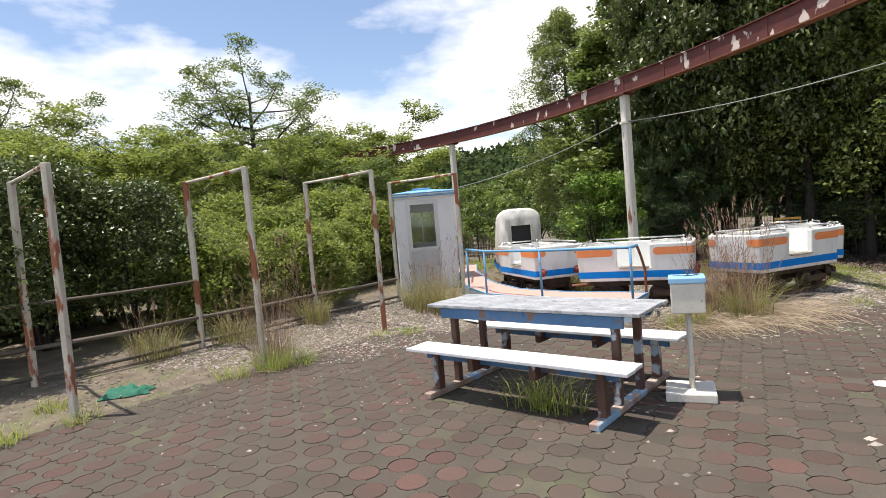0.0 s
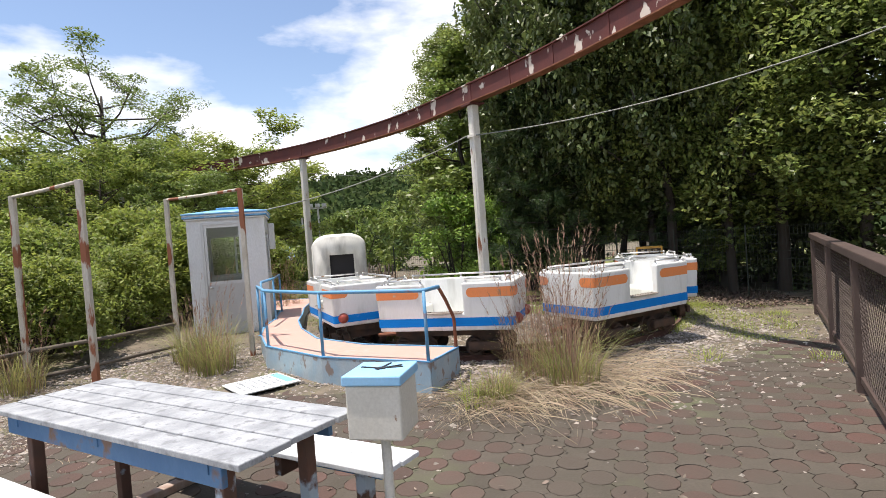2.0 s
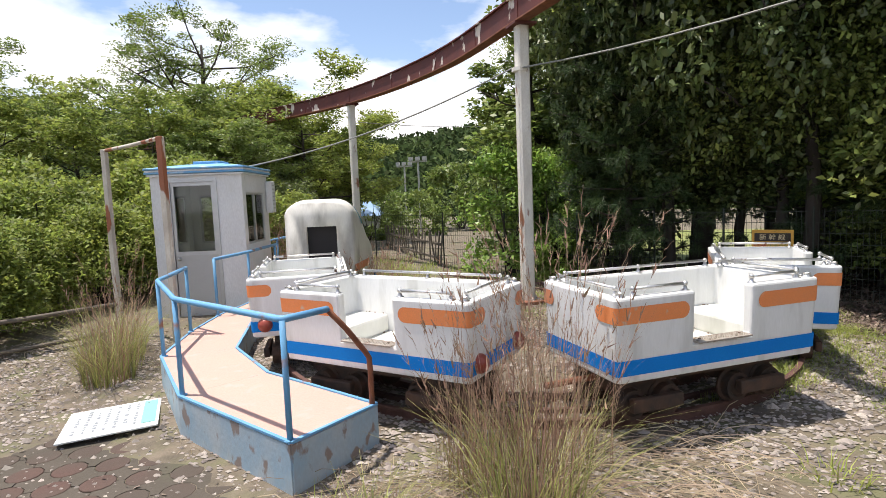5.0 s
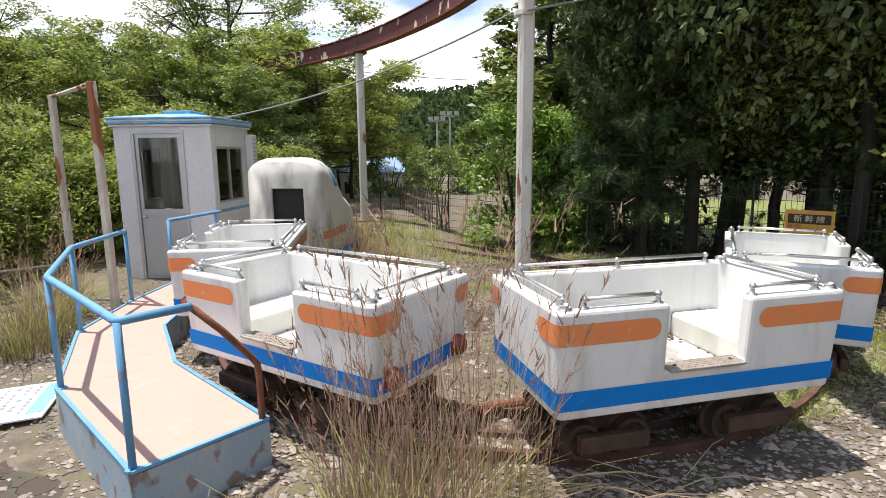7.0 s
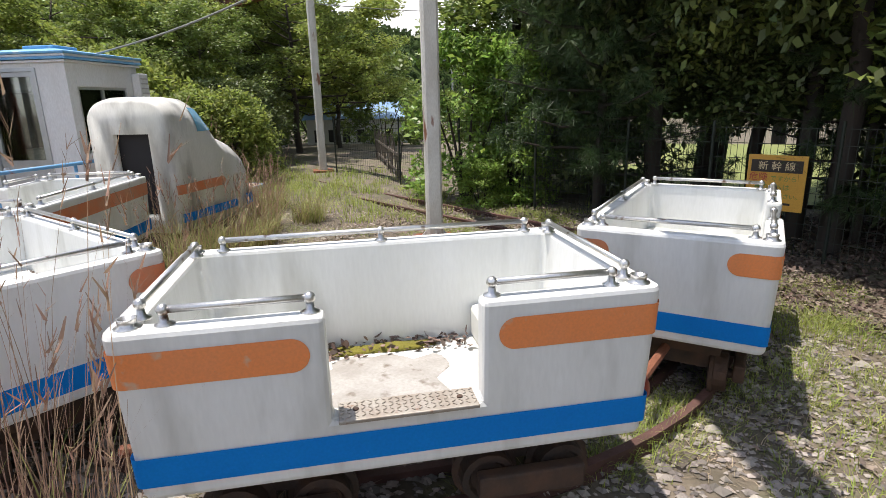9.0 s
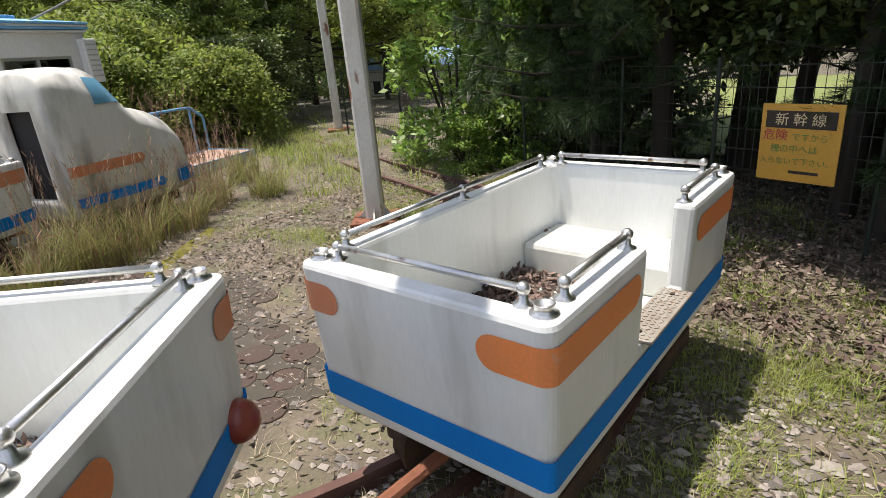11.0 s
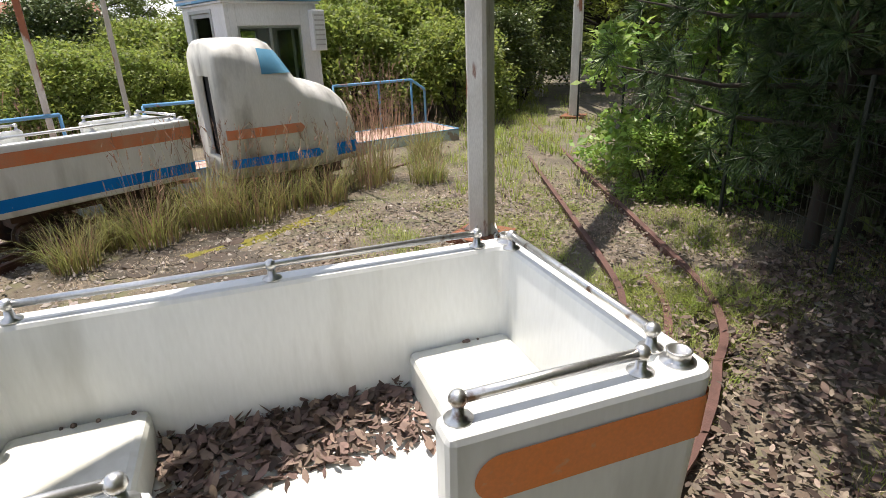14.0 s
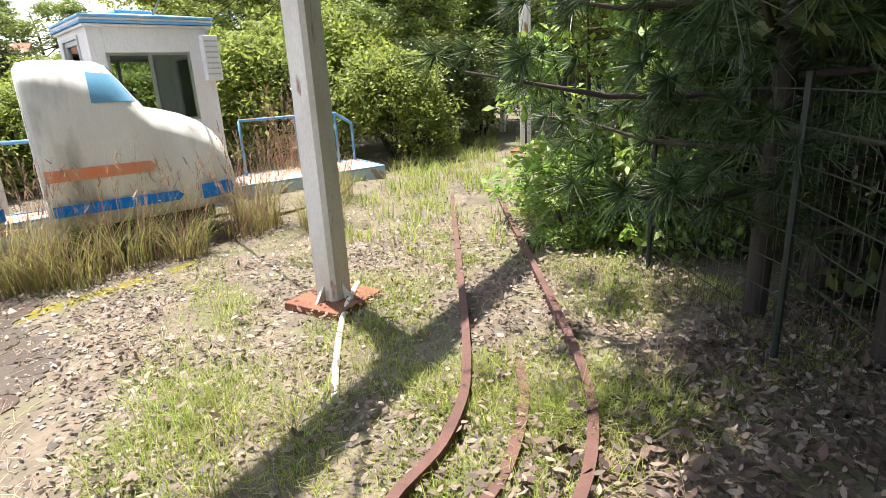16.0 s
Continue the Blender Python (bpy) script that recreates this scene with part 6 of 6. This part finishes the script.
lp2 = np.array([(x, y, lift(x, y) + random.uniform(0.012, 0.06)) for x, y in [(random.uniform(3.0, 7.8), random.uniform(9.0, 12.4)) for _ in range(12000)] if noise.noise((x * 1.2, y * 1.2, 31.0)) > -0.2 or x > 5.8])
lp_ = np.concatenate([lp_, lp2])
tagged(curled_leaves("leaf_litter", lp_, 0.036, LITTER_MAT, 0.3, 0.42), "dry brown fallen leaves scattered on the ground", "leaves", kind="stuff")


# darker leaves spread over the shaded ground, the shade being partly in their colour
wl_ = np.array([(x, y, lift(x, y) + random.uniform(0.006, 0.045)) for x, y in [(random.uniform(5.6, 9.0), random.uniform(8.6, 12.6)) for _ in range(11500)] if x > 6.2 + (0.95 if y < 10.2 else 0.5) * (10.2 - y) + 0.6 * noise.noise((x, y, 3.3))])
tagged(curled_leaves("shaded_leaf_litter", wl_, 0.05, SHADED_LITTER, 0.4, 0.45), "brown leaf litter with the shade of the wood put into its colour", "leaves", kind="stuff")


def inside_car(m, n, y0, y1, x0, x1, z, pile):
    pts = []
    for _ in range(n):
        x, y = random.uniform(x0, x1), y1 - (y1 - y0) * random.random() ** 1.7
        h = pile * random.random() * max(0, 1 - (y1 - y) / (y1 - y0)) ** 0.7
        pts.append(m @ Vector((x, y, z + h)))
    return np.array([tuple(p) for p in pts])


tagged(curled_leaves("leaf_heap", inside_car(car_pose(79.4), 1500, 0.08, 0.335, -0.345, 0.345, 0.484, 0.035), 0.047, DARK_LITTER, 0.45, 0.42), "heap of curled dark brown leaves on the carriage floor", "leaves", kind="stuff")
tagged(curled_leaves("leaf_heap", inside_car(car_pose(30.0), 200, 0.20, 0.335, -0.33, 0.33, 0.484, 0.02), 0.035, DARK_LITTER, 0.5, 0.5), "scraps of dark leaves on the mossy carriage floor", "leaves", kind="stuff")


def moss_patch(x, y, sx, sy, yaw, z=None, seed=0.0):
    bm = bmesh.new()
    bmesh.ops.create_grid(bm, x_segments=18, y_segments=10, size=1)
    for v in bm.verts:
        q = max(abs(v.co.x), abs(v.co.y))
        k = 0.75 + 0.5 * noise.noise((v.co.x * 2, v.co.y * 2, seed))
        v.co = Vector((v.co.x * sx * k, v.co.y * sy * k, 0.016 * (1 - q ** 3) + 0.006 * noise.noise((v.co.x * 7, v.co.y * 7, seed)) - 0.004))
    ob = part("moss_patch", bm, MOSS, None, smooth=True)
    ob.matrix_world = pose(x, y, lift(x, y) if z is None else z, 0, 0, yaw)
    return tagged(ob, "mat of yellow-green moss", "moss", "moss patches", kind="stuff")


moss_patch(3.05, 9.1, 0.55, 0.10, 114, seed=1)
moss_patch(3.22, 8.5, 0.3, 0.09, 100, seed=2)
moss_patch(2.75, 9.7, 0.2, 0.07, 125, seed=5)
pm = car_pose(30.0) @ Vector((-0.02, 0.28, 0.48))
moss_patch(pm.x, pm.y, 0.28, 0.055, 30.0, 0.499, seed=3)


def mud_patch(m, sx, sy, seed):
    """A thin uneven film of dried mud with a ragged edge."""
    bm = bmesh.new()
    rim = []
    mid = bm.verts.new((0, 0, 0.006))
    for k in range(40):
        a = 2 * math.pi * k / 40
        q = 0.85 + 0.3 * noise.noise((math.cos(a) * 1.7, math.sin(a) * 1.7, seed)) + 0.14 * noise.noise((math.cos(a) * 6, math.sin(a) * 6, seed))
        e = 1.0 / max(abs(math.cos(a)), abs(math.sin(a))) ** 0.7
        rim.append((bm.verts.new((sx * q * e * math.cos(a), sy * q * e * math.sin(a), 0.0005)), bm.verts.new((sx * q * e * 0.8 * math.cos(a), sy * q * e * 0.8 * math.sin(a), 0.005 + 0.003 * random.random()))))
    for (a, b), (c, d) in zip(rim, rim[1:] + rim[:1]):
        bm.faces.new((a, c, d, b))
        bm.faces.new((b, d, mid))
    ob = part("dried_mud", bm, MUD, None, smooth=True)
    ob.matrix_world = m
    return tagged(ob, "film of dried grey mud on the carriage floor", "mud", kind="stuff")


mud_patch(car_pose(30.0) @ pose(-0.03, 0.03, 0.4775), 0.25, 0.20, 2.0)


def gravel_where(x, y):
    d = math.hypot(x - LOOP_C.x, y - LOOP_C.y)
    k = 0.0
    if 1.75 < d < 3.55 and y < 9.3:
        k = (1.0 if 1.95 < d < 3.1 else 0.5) * min(1.0, max(0.1, (9.3 - y) * 1.2))
    if x < 1.1 and y > 4.2 and -2.4 < x - 0.62 * (y - 6) < 1.2 and y < 8.4:
        k = max(k, 0.55)
    if d < 1.75 and y < 9.4:
        k = max(k, 0.2)
    if y > 9.3 and 1.4 < x < 6.4 and y < 11.6:
        k = max(k, 0.10)
    if 3.4 < d < 4.4 and y < 8:
        k = max(k, 0.14)
    if y < 7 and x > -1.5:
        k = max(k, 0.012)
    return k


gp = scatter(30000, gravel_where, (-2.4, 8.2, -1.0, 12.2))
n = len(gp)
pos = np.array([(x, y, lift(x, y) + 0.004) for x, y in gp])
s = (rng.gamma(2.6, 0.0036, n) + 0.0045)[:, None, None]
base8 = np.array([(1, 0, 0), (0, 1, 0), (-1, 0, 0), (0, -1, 0), (0, 0, 1), (0, 0, -0.6)], float)
jit = rng.uniform(0.6, 1.25, (n, 6, 1))
ang = rng.uniform(0, 2 * np.pi, n)
rot = np.zeros((n, 3, 3))
rot[:, 0, 0], rot[:, 0, 1], rot[:, 1, 0], rot[:, 1, 1], rot[:, 2, 2] = np.cos(ang), -np.sin(ang), np.sin(ang), np.cos(ang), rng.uniform(0.45, 0.8, n)
gv = np.einsum("nij,nkj->nki", rot, base8[None] * jit) * s * np.array([1.25, 0.9, 1.0]) + pos[:, None, :]
tri = np.array([(0, 1, 4), (1, 2, 4), (2, 3, 4), (3, 0, 4), (1, 0, 5), (2, 1, 5), (3, 2, 5), (0, 3, 5)])
tagged(raw("gravel", gv.reshape(-1, 3).tolist(), (tri[None] + (np.arange(n) * 6)[:, None, None]).reshape(-1, 3).tolist(), GRAVEL_MAT), "loose pale grey gravel along the track", "gravel", kind="stuff")

# ---- paving ----
PITCH, PYAW = 0.235, radians(24)
pc_, ps_ = math.cos(PYAW), math.sin(PYAW)


def paved(x, y):
    edge = -2.15 + 0.60 * max(0, y - 2.3) if y > 2.3 else -2.15 - 0.3 * (2.3 - y)
    right = FA.x + (y - FA.y) * fdir.x / fdir.y + 0.06
    d = math.hypot(x - LOOP_C.x, y - LOOP_C.y)
    if edge < x < right and -4.2 < y < 6.4 and d > 3.5 + 0.25 * noise.noise((x, y, 1)) and not (x < 1.2 and y > 5.6):
        return True
    return d < 1.5 and y < 9.5 and noise.noise((x * 0.9, y * 0.9, 4)) > 0.12


def disc(r, top, chamfer, n=12):
    v = [(r * c, r * s_, top - chamfer - 0.03) for c, s_ in ring(1, n)] + [(r * c, r * s_, top - chamfer) for c, s_ in ring(1, n)] + [((r - chamfer) * c, (r - chamfer) * s_, top) for c, s_ in ring(1, n)]
    f = [(i + o, (i + 1) % n + o, (i + 1) % n + n + o, i + n + o) for o in (0, n) for i in range(n)] + [tuple(range(2 * n, 3 * n))]
    return v, f


def infill(top):
    R, p = 0.0965, PITCH / 2
    prof = []
    for cx, cy, a0 in ((-p, -p, 90), (p, -p, 180), (p, p, 270), (-p, p, 0)):
        for k in range(4):
            a = radians(a0 - 30 * k)
            prof.append((cx + R * math.cos(a), cy + R * math.sin(a)))
    m3 = len(prof)
    v = [(x * 0.985, y * 0.985, top - 0.03) for x, y in prof] + [(x * 0.975, y * 0.975, top) for x, y in prof]
    return v, [(i, (i + 1) % m3, (i + 1) % m3 + m3, i + m3) for i in range(m3)] + [tuple(range(m3, 2 * m3))]


paving = tagged(new("pavement"), "brown paving of round reddish pavers with grey infill stones", "paving", kind="structure")
dv, df = disc(0.094, 0.0, 0.0035)
iv, if_ = infill(-0.002)
disc_me, fill_me = bpy.data.meshes.new("round_paver"), bpy.data.meshes.new("infill_paver")
disc_me.from_pydata(dv, [], df)
fill_me.from_pydata(iv, [], if_)
disc_me.materials.append(PAVER_RED)
fill_me.materials.append(PAVER_GREY)
rest = {0: ([], []), 1: ([], [])}
cells = []
for i in range(-50, 51):
    for j in range(-50, 51):
        u, w = i * PITCH, j * PITCH
        for kind, (du, dw) in enumerate(((0, 0), (PITCH / 2, PITCH / 2))):
            x, y = 3.0 + (u + du) * pc_ - (w + dw) * ps_, 2.0 + (u + du) * ps_ + (w + dw) * pc_
            if paved(x, y):
                cells.append((math.hypot(x - 2.6, (y - 1.6) * 0.9), kind, x, y))
cells.sort()
count = {0: 0, 1: 0}
for _, kind, x, y in cells:
    inside = math.hypot(x - LOOP_C.x, y - LOOP_C.y) < 2
    m = pose(x, y, (0.066 if inside else 0.0) + random.uniform(-0.002, 0.002), random.uniform(-0.6, 0.6), random.uniform(-0.6, 0.6), math.degrees(PYAW) + (random.uniform(-2, 2) if kind == 0 else 0))
    count[kind] += 1
    if count[kind] <= 290 and not inside:
        ob = new("round_paver" if kind == 0 else "infill_paver", disc_me if kind == 0 else fill_me)
        ob.parent = paving
        ob.matrix_basis = m
    else:
        vs, fs = rest[kind]
        o = len(vs)
        vs += [tuple(m @ Vector(v)) for v in (dv if kind == 0 else iv)]
        fs += [tuple(i + o for i in f) for f in (df if kind == 0 else if_)]
for kind, nm, mat in ((0, "round_paver_field", PAVER_RED), (1, "infill_paver_field", PAVER_GREY)):
    raw(nm, rest[kind][0], rest[kind][1], mat, paving)["kind"] = "stuff"
